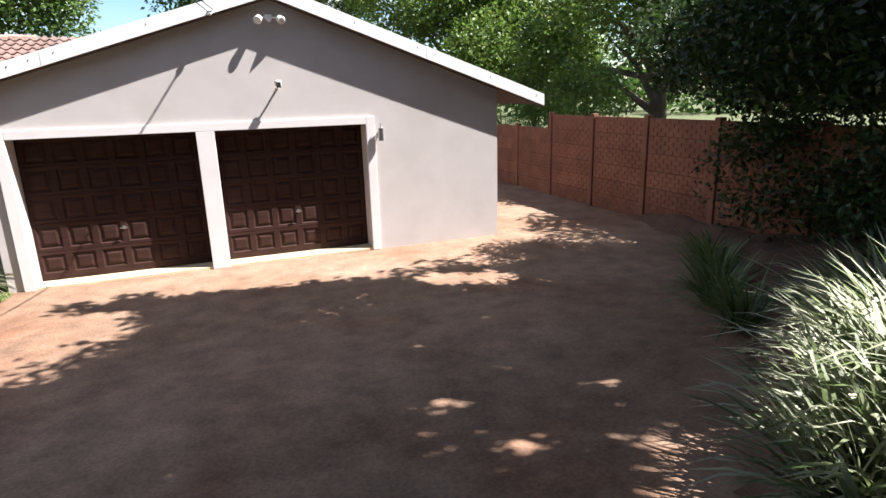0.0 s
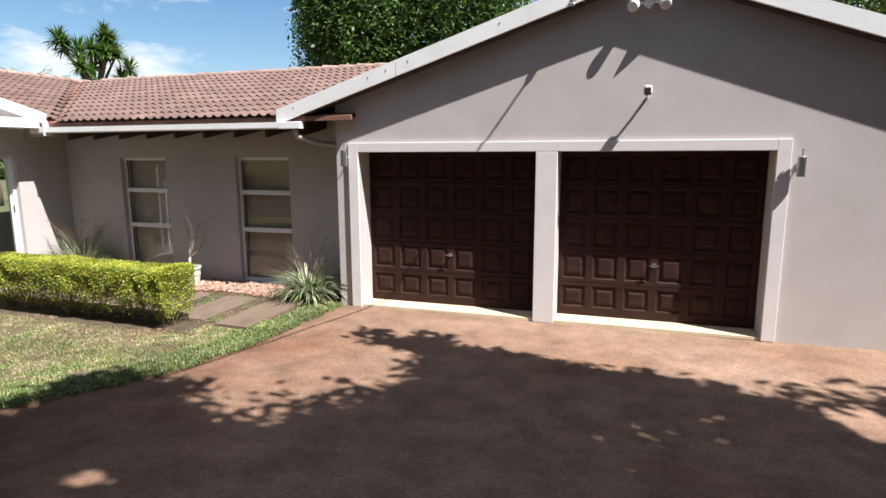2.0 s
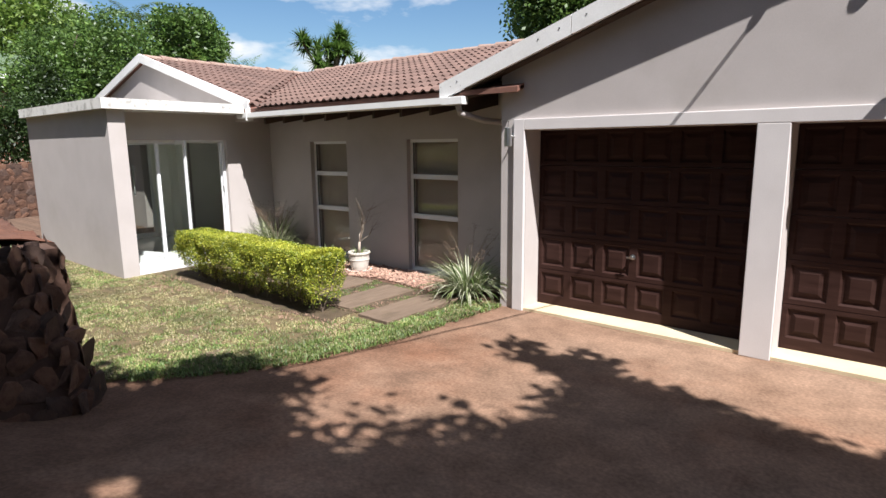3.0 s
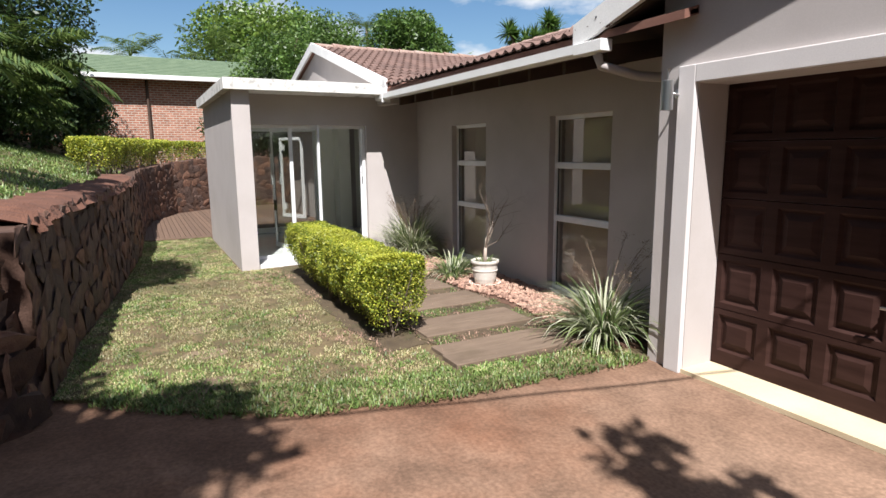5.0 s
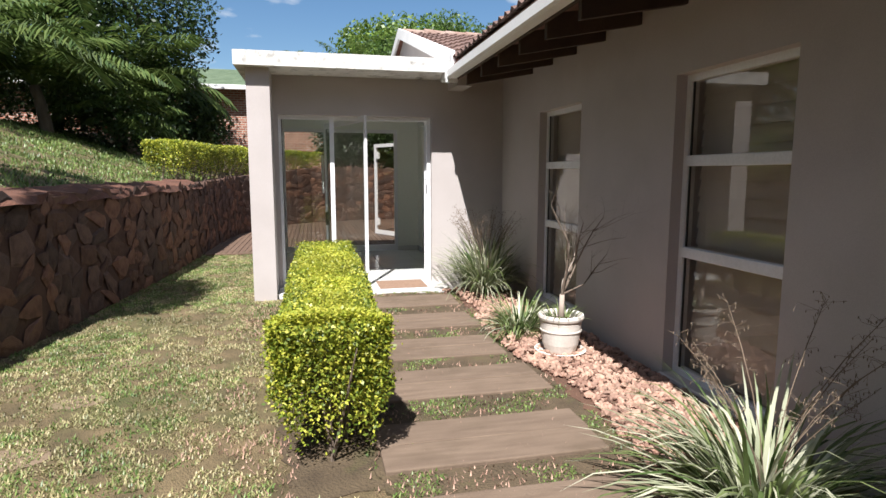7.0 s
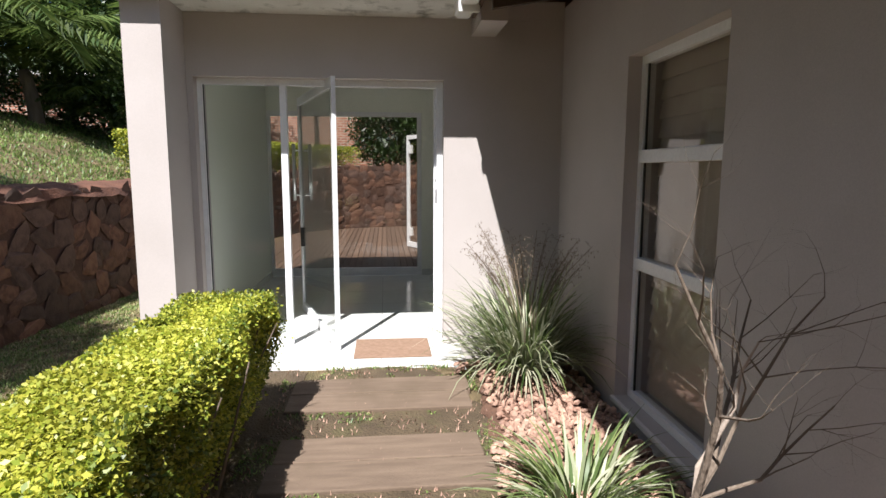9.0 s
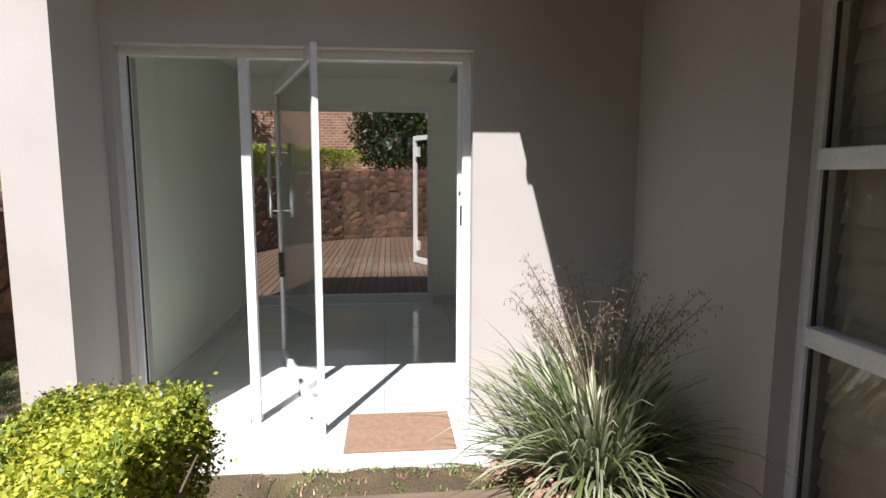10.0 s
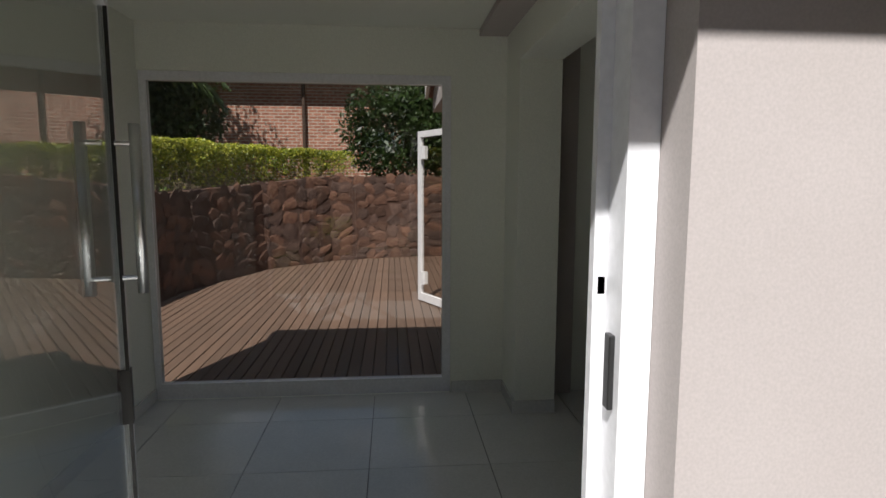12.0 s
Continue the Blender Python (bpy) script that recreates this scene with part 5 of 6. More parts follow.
def hedge(name, line, width, z0, z1, n, leaf, label, seed, top_share=0.55, stems=True):
    """A clipped hedge along a line: dense small leaves near its skin, with stems below."""
    rng = np.random.default_rng(seed)
    pts = np.array(line, float)
    seg = np.linalg.norm(np.diff(pts, axis=0), axis=1)
    cum = np.concatenate([[0], np.cumsum(seg)])
    t = thing(name, (*line[0], z0), label, "hedge")

    def spots(k, top):
        s = rng.uniform(-0.04, cum[-1] + 0.04, k)
        x, y = np.interp(s, cum, pts[:, 0]), np.interp(s, cum, pts[:, 1])
        i = np.clip(np.searchsorted(cum, s) - 1, 0, len(seg) - 1)
        d = (pts[i + 1] - pts[i]) / seg[i][:, None]
        nrm = np.stack([-d[:, 1], d[:, 0]], 1)
        wob = np.array([noise.noise((a * 2.3, b * 2.3, seed)) for a, b in zip(x, y)])
        if top:
            u = rng.uniform(-1, 1, k)
            z = z1 + wob * 0.09 - np.abs(rng.normal(size=k)) * 0.05 - 0.05 * np.abs(u) ** 4
        else:
            u = np.sign(rng.uniform(-1, 1, k)) * (1 - np.abs(rng.normal(size=k)) * 0.22)
            z = z0 + (z1 - z0) * (0.08 + 0.92 * rng.uniform(0, 1, k) ** 0.42)
            end = rng.uniform(0, 1, k) < (width / (cum[-1] + width)) * 0.9
            u[end] = rng.uniform(-1, 1, end.sum())
            e2 = rng.uniform(0, 1, k) < 0.5
            ends = end & e2
            x[ends], y[ends] = pts[0, 0] - d[ends, 0] * 0 + np.abs(rng.normal(size=ends.sum())) * -0.12 + 0.06 * np.cos(u[ends] * 1.4) + 0.10 * (z[ends] - z0 - 0.35), pts[0, 1] + rng.normal(size=ends.sum()) * 0.03
            ende = end & ~e2
            x[ende], y[ende] = pts[-1, 0] + rng.normal(size=ende.sum()) * 0.05, pts[-1, 1] + rng.normal(size=ende.sum()) * 0.02
        lump = np.array([noise.noise((a * 5.5, b * 5.5, c * 5.5 + seed)) for a, b, c in zip(x, y, z)])
        bulge = 1 + wob * 0.20 + lump * 0.22
        up = np.clip((z - z0) / (z1 - z0), 0, 1)
        half = width / 2 * bulge * (0.50 + 0.50 * np.clip(up * 1.9, 0, 1) ** 0.8 - 0.10 * np.clip(up - 0.85, 0, 1) / 0.15)
        return np.stack([x + nrm[:, 0] * u * half, y + nrm[:, 1] * u * half, z], 1)

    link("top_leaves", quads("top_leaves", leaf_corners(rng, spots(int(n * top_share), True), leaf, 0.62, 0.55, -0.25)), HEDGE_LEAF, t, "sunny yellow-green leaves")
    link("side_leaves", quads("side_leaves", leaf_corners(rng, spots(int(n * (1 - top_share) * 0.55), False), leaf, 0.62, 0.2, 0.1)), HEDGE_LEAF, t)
    # mixed among the side leaves: their darker colour paints the hedge's shaded inside
    link("inner_leaves", quads("inner_leaves", leaf_corners(rng, spots(int(n * (1 - top_share) * 0.45), False) * 1.0, leaf, 0.62, 0.2, 0.1)), HEDGE_SHADE, t, "deeper green side leaves toned for interior shade")
    if stems:
        s = 0.1
        while s < cum[-1]:
            x, y = np.interp(s, cum, pts[:, 0]) + rng.normal() * 0.05, np.interp(s, cum, pts[:, 1]) + rng.normal() * 0.06
            for _k in range(3):
                e = rng.normal(size=2) * 0.13
                tube([(x, y, z0 - 0.02), (x + e[0] * 0.5, y + e[1] * 0.5, z0 + (z1 - z0) * 0.4), (x + e[0], y + e[1], z0 + (z1 - z0) * 0.85)], [0.010, 0.007, 0.003], 5, bm := bmesh.new())
                part("stem", bm, BARK, t)
            s += rng.uniform(0.14, 0.22)
    return t


hedge("hedge", [(-4.92, 7.46), (-6.5, 7.49), (-8.10, 7.51)], 0.52, 0.05, 0.75, 165000, 0.020, "clipped yellow-green hedge beside the timber path", 31, 0.42)
hedge("hedge", [(-14.1, 4.70), (-16.3, 5.05), (-18.5, 5.75), (-19.55, 6.7), (-19.95, 7.4)], 0.75, 1.25, 2.04, 48000, 0.038, "clipped yellow-green hedge on top of the stone wall", 32, 0.4)


def tree(name, base, trunk_height, radius, blobs, leaves, leaf, material, label, seed, limbs=7, aspect=0.5, spread=0.28, droop=0.25, gaps=()):
    rng = np.random.default_rng(seed)
    t = thing(name, base, label, "tree")
    b = Vector(base)
    top = b + Vector((rng.normal() * 0.2, rng.normal() * 0.2, trunk_height))
    bm = tube([b + Vector((0, 0, -0.1)), b.lerp(top, 0.3) + Vector((rng.normal() * 0.1, rng.normal() * 0.1, 0)), b.lerp(top, 0.7), top], [radius * 1.25, radius, radius * 0.85, radius * 0.6], 10)
    part("trunk", bm, BARK, t, smooth=True)
    for k in range(limbs):
        c, r = blobs[k % len(blobs)]
        tip = Vector(c) + Vector(rng.normal(size=3) * np.array(r) * 0.45)
        start = b.lerp(top, rng.uniform(0.6, 1.0))
        mid = start.lerp(tip, 0.5) + Vector((0, 0, 0.12 * (tip - start).length))
        part("limb", tube([start, mid, tip], [radius * 0.42, radius * 0.25, radius * 0.06], 6), BARK, t)
    vol = [r[0] * r[1] * r[2] for _c, r in blobs]
    pts = [clumped(rng, int(leaves * v ** 0.77 / sum(w ** 0.77 for w in vol)), c, r, max(14, int(70 * (v / max(vol)) ** 0.6)), spread) for (c, r), v in zip(blobs, vol)]
    pts = np.concatenate(pts)
    for c, r in gaps:
        away = np.array(c) - pts
        along = away @ np.array(TO_SUN)
        pts = pts[np.linalg.norm(away - along[:, None] * np.array(TO_SUN), axis=1) > r * (0.75 + 0.5 * rng.uniform(0, 1, len(pts)))]
    link("crown", quads("crown", leaf_corners(rng, pts, leaf, aspect, 0.25, droop)), material, t)
    return t


def palm(name, base, height, fronds, length, label, seed, material=None, radius=0.13, upright=0.6, stiff=1.5, leaflets=30):
    rng = np.random.default_rng(seed)
    t = thing(name, base, label, "palm tree")
    b = Vector(base)
    lean = Vector((rng.normal() * 0.25, rng.normal() * 0.25, 0))
    pts = [b + lean * u * u + Vector((0, 0, height * u - 0.1)) for u in np.linspace(0, 1, 7)]
    part("trunk", tube(pts, [radius * (1.15 - 0.35 * u) for u in np.linspace(0, 1, 7)], 9), BARK, t, smooth=True)
    crown = pts[-1]
    for k in range(fronds):
        head = 6.2832 * k / fronds * 2.4 + rng.uniform(-0.3, 0.3)
        a = upright * rng.uniform(0.2, 1.9)
        l = length * rng.uniform(0.75, 1.1)
        p, line = crown.copy(), []
        n = 9
        for i in range(n + 1):
            line.append(p.copy())
            d = Vector((math.sin(a) * math.cos(head), math.sin(a) * math.sin(head), math.cos(a)))
            p = p + d * l / n
            a += stiff / n * rng.uniform(0.7, 1.3)
        L = np.array([q[:] for q in line])
        across = np.array([-math.sin(head), math.cos(head), 0.0])
        thin = np.linspace(0.024, 0.004, n + 1)[:, None] * across
        pieces = [np.stack([L[:-1] - thin[:-1], L[:-1] + thin[:-1], L[1:] + thin[1:], L[1:] - thin[1:]], 1)]
        u = np.linspace(0.14, 1.0, leaflets)
        pos = np.stack([np.interp(u * n, np.arange(n + 1), L[:, j]) for j in range(3)], 1)
        tan = unit(np.stack([np.interp(u * n, np.arange(n), np.diff(L, axis=0)[:, j]) for j in range(3)], 1))
        for s in (-1, 1):
            side = unit(np.cross(tan, [0, 0, 1])) * s
            ll = (l * 0.27 * np.sin(np.pi * (0.12 + 0.85 * u)) * rng.uniform(0.8, 1.15, leaflets))[:, None]
            d = unit(side * 0.9 + tan * 0.55 + np.array([0, 0, -0.35]) + rng.normal(size=(leaflets, 3)) * 0.1)
            w = unit(np.cross(d, side + np.array([0, 0, 1.0]))) * 0.02 * l / 2
            pieces.append(np.stack([pos - w * 0.6, pos + d * ll * 0.5 - w, pos + d * ll + np.array([0, 0, -0.12]) * ll, pos + d * ll * 0.5 + w], 1))
        link("frond", quads("frond", np.concatenate(pieces)), material or PALM_LEAF, t)
    return t


# openings in the crowns, named by a point on the sunbeam that comes through
GAPS = [((2.4, 1.2, 1.4), 0.65), ((1.8, 0.72, 1.3), 0.7), ((2.4, 3.6, 0), 0.16), ((2.9, 3.9, 0), 0.22), ((1.6, 3.0, 0), 0.17), ((1.2, 3.6, 0), 0.14), ((0.5, 3.2, 0), 0.19), ((2.2, 2.9, 0), 0.22), ((0.9, 4.6, 0), 0.14), ((-0.2, 4.9, 0), 0.12),
        ((-2.9, 4.4, 0), 0.22), ((-1.4, 5.2, 0), 0.12), ((2.6, 4.9, 0), 0.13), ((0.3, 5.7, 0), 0.11), ((1.7, 5.6, 0), 0.11), ((3.4, 5.3, 0), 0.14), ((-0.9, 3.9, 0), 0.13), ((-3.4, 5.0, 0), 0.10), ((0.6, 2.4, 0), 0.14),
        ((2.3, 6.95, 0.1), 0.42), ((2.95, 6.7, 0.1), 0.45), ((2.75, 5.75, 0.1), 0.16), ((2.0, 5.1, 0.1), 0.17), ((3.4, 7.6, 0.1), 0.5), ((2.3, 6.35, 0.1), 0.12), ((3.5, 6.2, 0.1), 0.2)]
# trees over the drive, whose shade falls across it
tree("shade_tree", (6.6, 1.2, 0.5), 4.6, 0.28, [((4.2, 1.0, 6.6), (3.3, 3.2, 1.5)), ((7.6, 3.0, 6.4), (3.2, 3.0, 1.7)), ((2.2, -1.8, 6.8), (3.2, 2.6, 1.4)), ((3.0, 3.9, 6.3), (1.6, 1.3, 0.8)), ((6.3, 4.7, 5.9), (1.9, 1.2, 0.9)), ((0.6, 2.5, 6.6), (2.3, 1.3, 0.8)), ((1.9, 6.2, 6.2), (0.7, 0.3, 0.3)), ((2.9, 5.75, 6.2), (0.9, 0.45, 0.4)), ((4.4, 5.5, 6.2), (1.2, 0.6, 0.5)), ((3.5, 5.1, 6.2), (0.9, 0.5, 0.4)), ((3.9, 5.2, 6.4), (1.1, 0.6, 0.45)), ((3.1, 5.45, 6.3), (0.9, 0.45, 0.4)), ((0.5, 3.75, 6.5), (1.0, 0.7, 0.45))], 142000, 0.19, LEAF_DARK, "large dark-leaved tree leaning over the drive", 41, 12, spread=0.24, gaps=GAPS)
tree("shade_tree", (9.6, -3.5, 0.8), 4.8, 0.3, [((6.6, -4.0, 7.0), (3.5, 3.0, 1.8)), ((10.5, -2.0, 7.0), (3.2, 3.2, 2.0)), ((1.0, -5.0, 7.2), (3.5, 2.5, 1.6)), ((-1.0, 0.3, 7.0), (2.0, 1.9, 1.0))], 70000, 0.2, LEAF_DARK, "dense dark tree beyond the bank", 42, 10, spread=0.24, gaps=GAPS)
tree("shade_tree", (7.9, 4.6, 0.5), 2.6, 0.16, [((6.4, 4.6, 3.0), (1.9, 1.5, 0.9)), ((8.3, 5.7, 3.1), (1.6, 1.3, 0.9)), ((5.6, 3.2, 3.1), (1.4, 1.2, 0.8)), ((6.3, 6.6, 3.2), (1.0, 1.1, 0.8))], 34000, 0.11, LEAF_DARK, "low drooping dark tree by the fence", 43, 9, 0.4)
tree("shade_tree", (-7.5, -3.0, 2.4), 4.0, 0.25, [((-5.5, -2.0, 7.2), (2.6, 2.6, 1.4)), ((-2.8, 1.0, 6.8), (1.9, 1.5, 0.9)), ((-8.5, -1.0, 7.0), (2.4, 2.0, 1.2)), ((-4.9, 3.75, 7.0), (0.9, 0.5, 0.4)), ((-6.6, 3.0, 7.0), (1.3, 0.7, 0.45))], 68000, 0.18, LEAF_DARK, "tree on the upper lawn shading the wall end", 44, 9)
palm("palm", (5.4, 2.6, 0.5), 5.0, 11, 2.6, "tall palm leaning over the drive", 45, radius=0.11, upright=0.75, stiff=1.1)

# added out of view: a high crown layer that keeps sky light off the drive
tree("shade_tree", (12.0, -5.5, 1.0), 6.2, 0.36, [((4.0, -2.2, 8.6), (3.6, 2.6, 1.1)), ((8.5, -3.0, 8.8), (3.6, 3.2, 1.4)), ((5.0, -6.4, 8.8), (4.2, 3.0, 1.4)), ((0.6, -4.0, 8.6), (3.2, 2.4, 1.0)), ((10.5, 1.0, 8.0), (3.0, 2.6, 1.4)), ((-3.0, -6.5, 8.4), (3.2, 2.6, 1.2))], 90000, 0.26, LEAF_DARK, "unseen tall dark tree added to block sky light", 46, 12, spread=0.26, gaps=GAPS)

# bank planting
for x, y, l, n, sd in ((1.50, 0.66, 0.72, 340, 51), (1.92, 0.90, 0.80, 340, 52), (2.45, 1.12, 0.85, 300, 58), (2.95, 1.42, 0.90, 320, 59), (1.80, 0.66, 0.70, 280, 60), (2.3, 0.92, 1.0, 320, 62), (3.45, 1.95, 0.85, 220, 53)):
    strap_plant("bank_grass", (x, y, float(bank_height(x, y))), n, l, "arching cream and green grass clump on the bank", ((0.75, PALE_BLADE), (0.25, GREEN_BLADE)), (0.1, 0.9), 1.45, width=0.020, stems=0, seed=sd, radius=0.2)
for x, y, l, sd in ((4.3, 4.1, 0.8, 54), (5.2, 4.95, 0.75, 55), (3.8, 3.3, 0.8, 56), (6.0, 5.9, 0.7, 57)):
    strap_plant("bank_grass", (x, y, float(bank_height(x, y))), 130, l, "shaded green grass clump on the bank", ((1.0, GREEN_BLADE),), (0.15, 1.0), 1.2, width=0.02, seed=sd, radius=0.14)
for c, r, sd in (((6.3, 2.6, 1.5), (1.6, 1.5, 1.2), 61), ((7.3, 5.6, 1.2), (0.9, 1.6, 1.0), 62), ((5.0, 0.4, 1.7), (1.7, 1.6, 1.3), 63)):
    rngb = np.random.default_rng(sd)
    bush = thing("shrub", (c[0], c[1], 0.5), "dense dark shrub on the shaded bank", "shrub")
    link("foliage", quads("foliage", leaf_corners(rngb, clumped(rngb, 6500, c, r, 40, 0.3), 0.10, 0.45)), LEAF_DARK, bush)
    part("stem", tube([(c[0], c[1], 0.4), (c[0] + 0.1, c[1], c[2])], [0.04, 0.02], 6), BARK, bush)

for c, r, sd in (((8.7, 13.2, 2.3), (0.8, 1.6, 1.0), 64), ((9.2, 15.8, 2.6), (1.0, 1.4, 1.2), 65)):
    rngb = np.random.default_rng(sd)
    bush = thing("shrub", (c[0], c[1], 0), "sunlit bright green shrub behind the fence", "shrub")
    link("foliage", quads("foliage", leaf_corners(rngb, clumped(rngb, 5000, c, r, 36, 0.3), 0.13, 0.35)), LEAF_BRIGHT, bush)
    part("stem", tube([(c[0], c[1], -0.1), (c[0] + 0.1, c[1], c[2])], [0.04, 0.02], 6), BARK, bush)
# unseen trees added beyond the upper lawn to darken the shaded house walls
for x, y, sd in ((-6.5, -7.5, 51), (-12.0, -7.0, 52), (-1.0, -11.0, 53)):
    tree("garden_tree", (x, y, 1.0), 3.6, 0.3, [((x, y, 7.0), (3.2, 2.4, 3.0)), ((x + 2.2, y - 0.6, 5.0), (2.4, 2.0, 2.6))], 26000, 0.24, LEAF_DARK, "unseen dark tree added to cut sky light", sd, 7)
# trees behind the garage and house
tree("garden_tree", (-8.6, 24, 0), 4.0, 0.4, [((-9.6, 24, 8.2), (3.0, 2.8, 4.6)), ((-6.4, 24.5, 8.0), (2.6, 2.6, 4.4)), ((-11.2, 23.5, 6.4), (1.6, 2.0, 3.4))], 90000, 0.18, LEAF_MID, "tall dense green tree behind the roof", 71, 8)
tree("garden_tree", (1.0, 27, 0), 4.0, 0.4, [((0.6, 27, 8.2), (3.6, 2.6, 3.2)), ((4.5, 26, 7.8), (3.0, 2.6, 2.8))], 36000, 0.2, LEAF_MID, "broad green tree behind the garage", 72)
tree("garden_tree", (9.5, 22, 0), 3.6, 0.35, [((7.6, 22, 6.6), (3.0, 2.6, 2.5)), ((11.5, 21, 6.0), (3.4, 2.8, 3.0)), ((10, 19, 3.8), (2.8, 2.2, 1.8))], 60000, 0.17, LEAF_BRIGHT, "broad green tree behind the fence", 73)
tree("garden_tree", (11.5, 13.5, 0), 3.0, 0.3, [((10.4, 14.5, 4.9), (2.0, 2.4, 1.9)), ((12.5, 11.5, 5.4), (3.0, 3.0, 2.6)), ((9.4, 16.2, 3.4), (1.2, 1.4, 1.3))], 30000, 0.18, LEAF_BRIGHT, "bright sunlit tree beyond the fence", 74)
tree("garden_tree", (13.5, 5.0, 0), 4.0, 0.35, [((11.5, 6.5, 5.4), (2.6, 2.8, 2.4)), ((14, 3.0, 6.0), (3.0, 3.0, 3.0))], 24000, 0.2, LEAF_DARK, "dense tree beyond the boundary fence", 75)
for x, y, h, sd in ((8.6, 15.6, 1.2, 81), (8.4, 18.0, 1.4, 82), (9.6, 17.0, 2.2, 83)):
    palm("palm", (x, y, 0), h, 12, 1.7, "low leafy palm behind the fence", sd, LEAF_BRIGHT, 0.09, 0.5, 1.3, 16)


def rosette(base, height, heads, label, seed, r=0.9):
    """A branching dragon tree: bare stems with rosettes of strap leaves."""
    rng = np.random.default_rng(seed)
    t = thing("dragon_tree", base, label, "tree")
    bm, cs = bmesh.new(), []
    b = Vector(base)
    fork = b + Vector((0, 0, height * 0.72))
    tube([b, b.lerp(fork, 0.5), fork], [0.16, 0.13, 0.10], 8, bm)
    for k in range(heads):
        tip = fork + Vector((rng.normal() * r * 0.75, rng.normal() * r * 0.75, height * rng.uniform(0.10, 0.42)))
        tube([fork, fork.lerp(tip, 0.5), tip], [0.07, 0.055, 0.045], 6, bm)
        n = 130
        head = rng.uniform(0, 6.28, n)
        cs.append(blades(rng, np.tile(np.array(tip[:]), (n, 1)), head, rng.uniform(0.1, 2.2, n), rng.uniform(0.45, 0.75, n), np.full(n, 0.055), rng.uniform(0.2, 0.9, n), 3))
    part("trunk", bm, BARK, t)
    link("crown", merged_blades("crown", np.concatenate(cs), 3), LEAF_MID, t)


rosette((-20.4, 20.4, 0), 6.0, 15, "dragon tree with strap-leaf rosettes behind the roof", 91, 0.85)
for x, y, h, l, sd in ((-25.2, 19.4, 5.0, 2.0, 92), (-23.9, 20.3, 4.6, 1.8, 93), (-28.2, 19.2, 5.2, 2.2, 94)):
    palm("palm", (x, y, 0), h, 13, l, "leafy bright palm behind the wing roof", sd, LEAF_BRIGHT, 0.12, 0.5, 1.0, 18)
tree("garden_tree", (-30.5, 19.0, 0), 4.4, 0.3, [((-30.3, 19.0, 7.4), (2.0, 2.0, 1.7))], 9000, 0.22, LEAF_MID, "rounded tree far behind the roofs", 95)
palm("palm", (-31.5, 17.2, 0), 7.6, 13, 2.2, "slim tall palm above the roofs", 96)
tree("garden_tree", (-22.4, 10.2, 0.8), 2.8, 0.2, [((-21.8, 10.2, 3.7), (1.2, 1.6, 2.0)), ((-22.4, 12.0, 4.7), (1.8, 1.8, 2.0))], 30000, 0.13, LEAF_MID, "leafy tree beside the brick house", 97)
tree("garden_tree", (-41, 13.6, 0), 5.0, 0.4, [((-41, 13.4, 8.6), (4.4, 4.6, 2.6)), ((-41, 17.0, 8.0), (3.0, 3.0, 2.0))], 20000, 0.3, LEAF_BRIGHT, "spreading tree on the far skyline", 98)
palm("palm", (-37, 19.4, 0), 9.6, 13, 2.4, "tall single palm on the skyline", 99, upright=0.8)
tree("garden_tree", (-38, 23.5, 0), 5.0, 0.3, [((-38, 23.4, 8.6), (2.2, 2.2, 1.5))], 7000, 0.3, LEAF_MID, "small round tree on the skyline", 100)
for x, y, h, sd in ((-33.2, 6.2, 6.4, 101), (-33.6, 9.0, 6.6, 102), (-34.5, 7.8, 6.2, 103)):
    palm("palm", (x, y, 0), h, 12, 2.6, "palm rising behind the green roof", sd, upright=0.7, stiff=1.3)
# palms and shrubs on the upper lawn
for x, y, h, l, f, sd in ((-17.2, 1.6, 1.2, 3.0, 22, 111), (-19.3, 2.5, 1.7, 3.2, 22, 112), (-16.4, 0.4, 1.2, 3.2, 24, 113), (-20.5, 0.6, 3.0, 3.4, 20, 114), (-18.4, 3.1, 0.8, 2.0, 18, 115), (-18.2, -1.2, 2.2, 3.2, 20, 116)):
    palm("palm", (x, y, float(upper_height(x, y)) - 0.1), h, f, l, "feathery palm on the upper lawn", sd, upright=0.55, stiff=1.7, leaflets=34)
tree("garden_tree", (-21.5, 3.0, 1.8), 3.2, 0.25, [((-20.6, 2.5, 6.0), (2.2, 2.2, 2.6)), ((-20.8, -0.2, 5.6), (2.4, 2.4, 2.6)), ((-20.4, 3.6, 3.8), (1.2, 1.1, 1.6))], 36000, 0.13, LEAF_DARK, "dark dense tree behind the palms", 117)
for c, r, sd in (((-18.6, 2.6, 2.7), (1.4, 1.6, 0.9), 121), ((-20.9, 4.2, 2.6), (0.9, 0.8, 1.0), 122), ((-21.0, 9.4, 2.5), (0.8, 1.2, 1.0), 123), ((-17.5, -0.4, 3.2), (1.8, 1.8, 1.0), 124), ((-21.2, 10.8, 2.2), (0.8, 1.0, 1.2), 125), ((-20.7, 8.5, 2.5), (0.55, 1.0, 1.1), 126), ((-20.9, 9.7, 3.0), (0.7, 0.9, 1.5), 127)):
    rngb = np.random.default_rng(sd)
    bush = thing("shrub", (c[0], c[1], 1.2), "dark shrub under the palms", "shrub")
    link("foliage", quads("foliage", leaf_corners(rngb, clumped(rngb, 6000, c, r, 36, 0.3), 0.12, 0.4)), LEAF_DARK, bush)
    part("stem", tube([(c[0], c[1], 0.9), (c[0] + 0.1, c[1], c[2])], [0.04, 0.02], 6), BARK, bush)

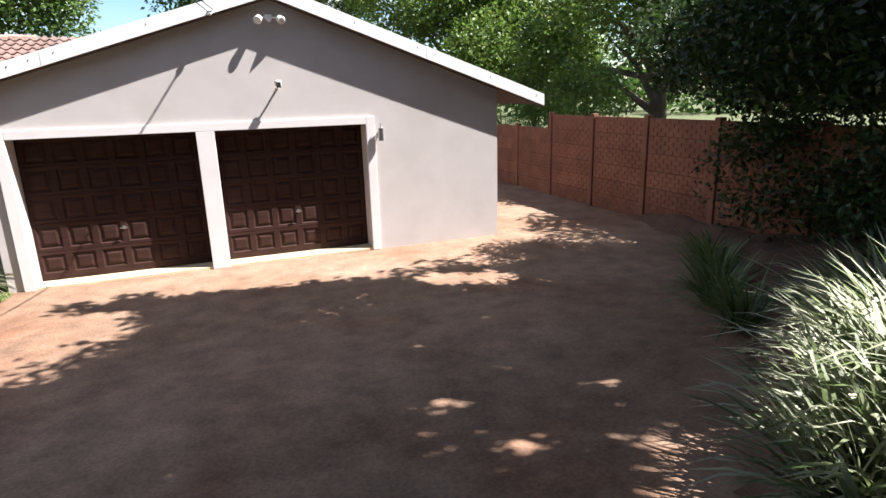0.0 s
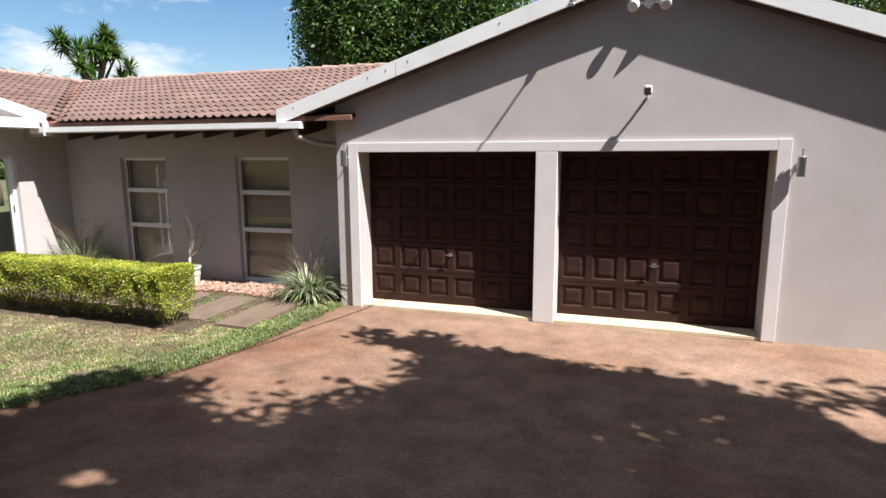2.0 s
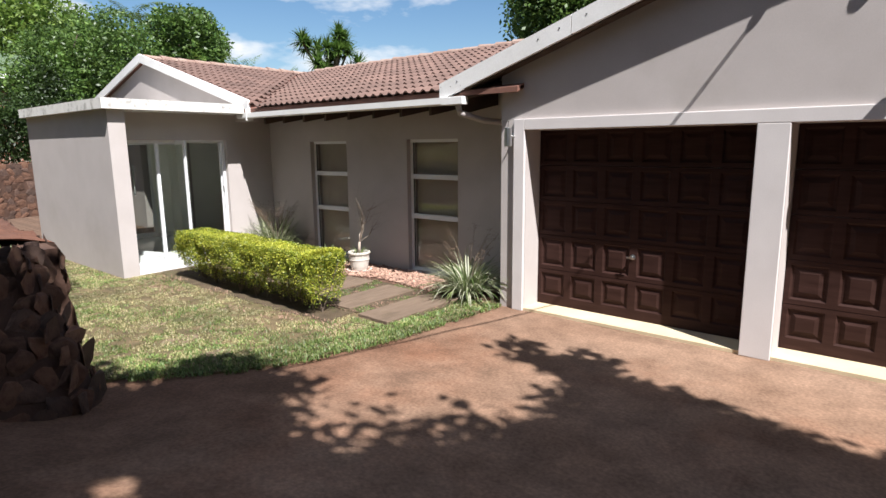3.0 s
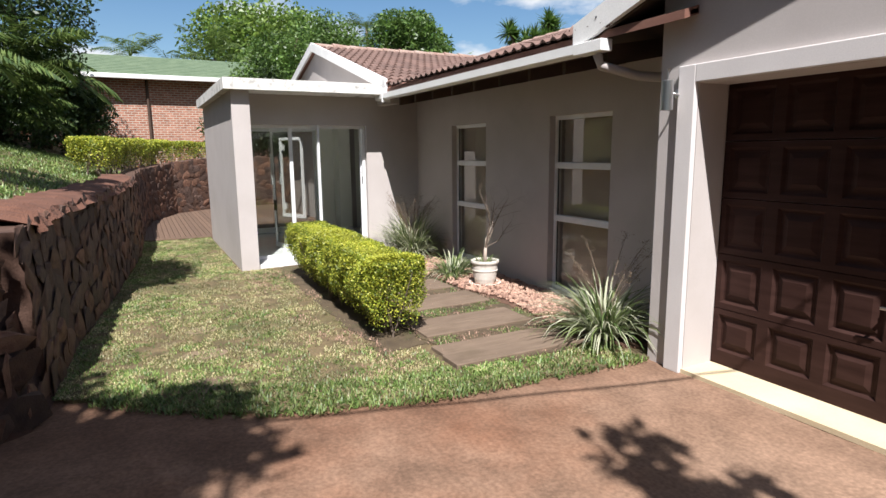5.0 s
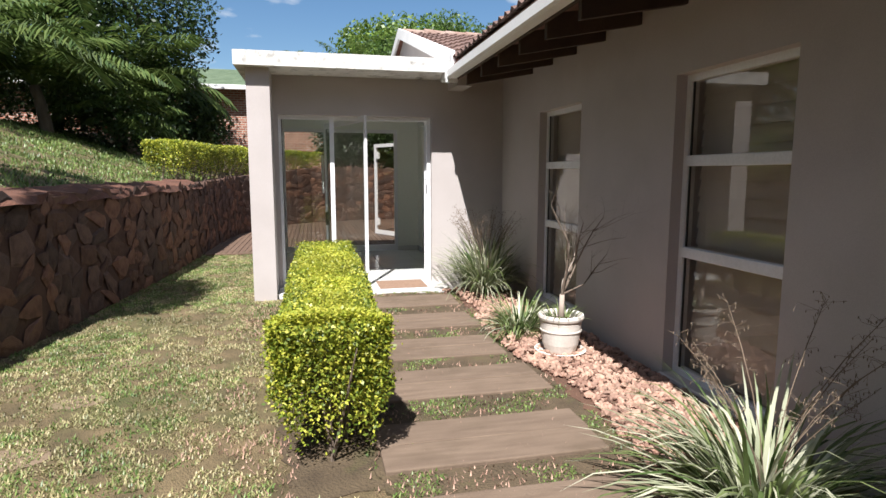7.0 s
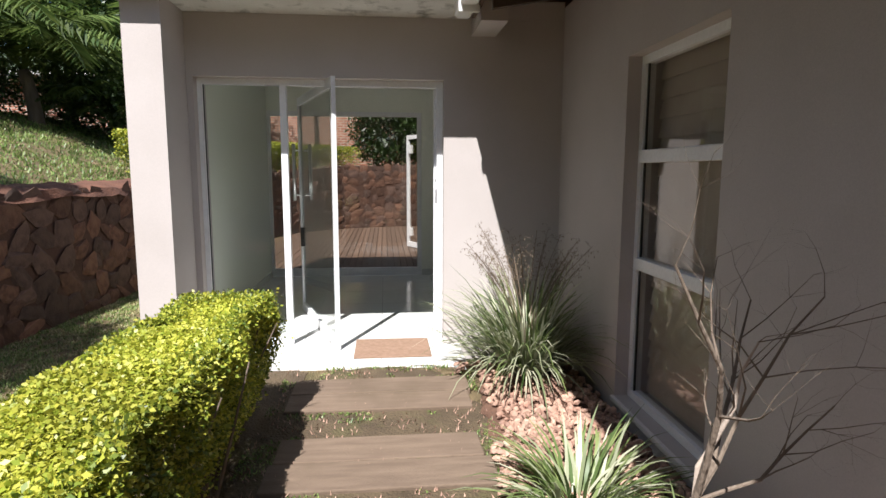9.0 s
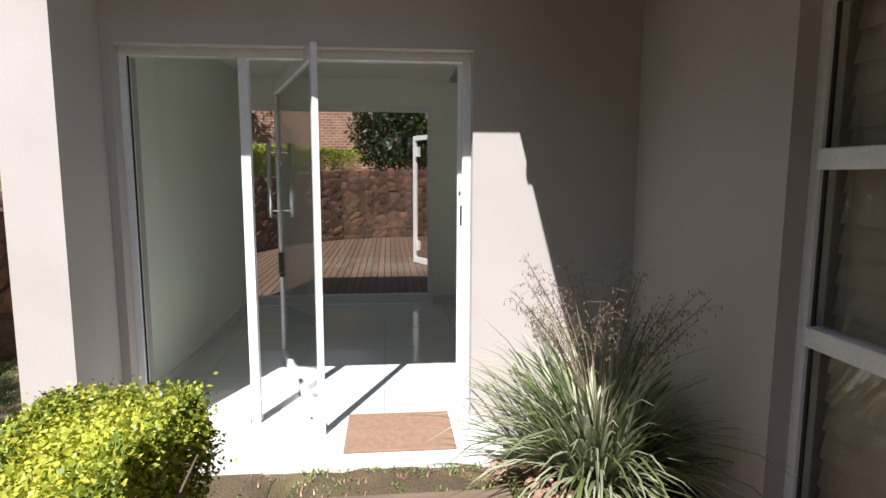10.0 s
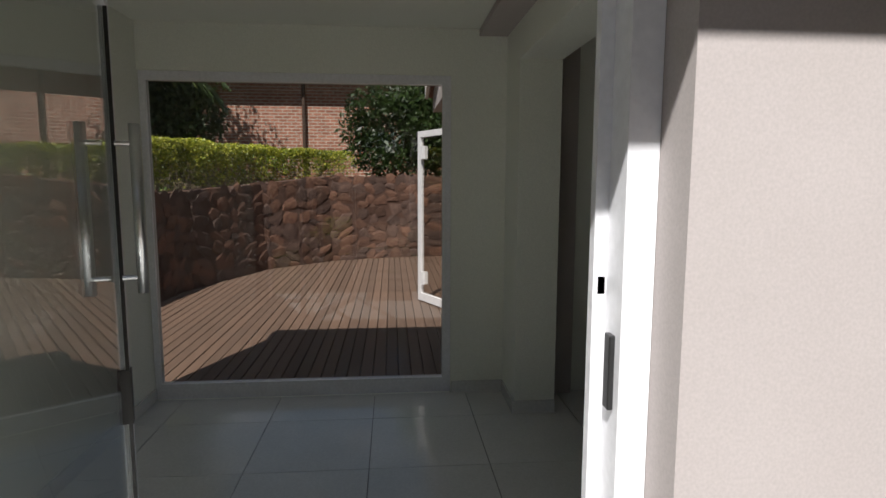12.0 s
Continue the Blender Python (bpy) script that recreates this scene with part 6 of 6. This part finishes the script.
# far tree line closes the view
rngf = np.random.default_rng(131)
far = []
for a in np.linspace(0, 6.2832, 64)[:-1]:
    d = rngf.uniform(58, 74)
    far.append(clumped(rngf, 900, (d * math.cos(a), 8 + d * math.sin(a), 3.0), (5.0, 5.0, rngf.uniform(3.5, 5.5)), 20, 0.3))
tagged(link("far_woods", quads("far_woods", leaf_corners(rngf, np.concatenate(far), 0.9, 0.6)), LEAF_MID), "distant belt of green trees", "woods", kind="stuff")

# ---- lawn grass ----
rng = np.random.default_rng(141)


def grass(name, poly, n, x0, x1, y0, y1, z, length, width, material, label, density=None, segments=2):
    x, y = rng.uniform(x0, x1, n), rng.uniform(y0, y1, n)
    keep = inside(poly, x, y)
    if density is not None:
        keep &= density(x, y)
    x, y = x[keep], y[keep]
    k = len(x)
    zz = z(x, y) if callable(z) else np.full(k, z)
    c = blades(rng, np.stack([x, y, zz], 1), rng.uniform(0, 6.28, k), rng.uniform(0.2, 1.1, k), length * rng.uniform(0.5, 1.3, k), np.full(k, width), rng.uniform(0.2, 0.9, k), segments)
    tagged(link(name, merged_blades(name, c, segments), material), label, "grass", kind="stuff")


def noisefield(x, y, f, s):
    return np.array([noise.noise((a * f, b * f, s)) for a, b in zip(x, y)])


def off_beds(x, y):
    return ~((inside(BED, x, y) & ((y > 7.24) | (rng.uniform(0, 1, len(x)) > 0.2))) | ((y > 7.55) & (x < -4.05)) | ((y > 6.72) & (x < -8.8)))


def bare_spots(x, y):
    """Worn places where the soil shows between the tufts."""
    return noisefield(x, y, 2.1, 33) + 0.6 * noisefield(x, y, 9.0, 34) > 0.52


def green_share(x, y):
    """Greener towards the drive and the stone wall, drier along the hedge and in the middle."""
    edge = np.clip((x + 5.2) / 1.1, 0, 1) + np.clip((6.1 - y) / 1.2, 0, 1) + 0.6 * np.clip((-8.2 - x) / 1.5, 0, 1)
    return noisefield(x, y, 0.9, 8) + 0.6 * noisefield(x, y, 4.0, 2) + 0.75 * edge - 0.28


grass("lawn_grass", LAWN_EDGE, 330000, -13, -3.6, 4.85, 9.0, 0.018, 0.028, 0.006, GRASS_BLADE, "short dry lawn grass", lambda x, y: off_beds(x, y) & (noisefield(x, y, 6.0, 21) + 0.4 * noisefield(x, y, 17.0, 22) > -0.12) & ~bare_spots(x, y), 2)
grass("lawn_grass", LAWN_EDGE, 260000, -13, -3.6, 4.85, 9.0, 0.018, 0.032, 0.006, GRASS_GREEN, "fresh green lawn grass", lambda x, y: off_beds(x, y) & (green_share(x, y) > rng.uniform(-0.2, 0.3, len(x))) & (noisefield(x, y, 7.0, 25) > -0.15), 2)
FRINGE = [(-3.5, 9.0), (-3.55, 8.2), (-3.64, 7.2), (-3.84, 6.4), (-4.12, 5.8), (-4.7, 5.1), (-5.0, 5.4), (-4.55, 6.0), (-4.3, 6.6), (-4.1, 7.3), (-4.0, 8.2), (-4.0, 9.0)]
grass("lawn_grass", FRINGE, 26000, -5.2, -3.4, 5.0, 9.05, 0.012, 0.055, 0.008, GRASS_GREEN, "longer green grass along the drive edge", lambda x, y: noisefield(x, y, 6.0, 5) > -0.35)
grass("path_moss", PATHBED, 42000, -8.9, -4.0, 7.6, 8.98, 0.036, 0.022, 0.006, GRASS_GREEN, "tufts of weed between path timbers", lambda x, y: (noisefield(x, y, 3.0, 2) + 0.4 * noisefield(x, y, 11.0, 6) > 0.12))
grass("leaf_litter", PATHBED, 5200, -8.9, -4.0, 7.6, 8.98, 0.040, 0.026, 0.012, GRAVEL, "dry leaf litter on the path soil", lambda x, y: noisefield(x, y, 4.0, 12) > -0.1, 1)
grass("leaf_litter", [(-4.2, 6.7), (-8.8, 6.7), (-8.8, 7.3), (-4.2, 7.3)], 2600, -8.9, -4.0, 6.7, 7.3, 0.030, 0.028, 0.012, GRAVEL, "dry leaf litter beside the hedge", lambda x, y: noisefield(x, y, 2.0, 14) > 0.0, 1)
grass("upper_grass", UPPER, 60000, -19, -4.6, -1.5, 5.6, lambda x, y: upper_height(x, y) - 0.01, 0.075, 0.014, GRASS_GREEN, "green grass on the upper lawn", None, 2)
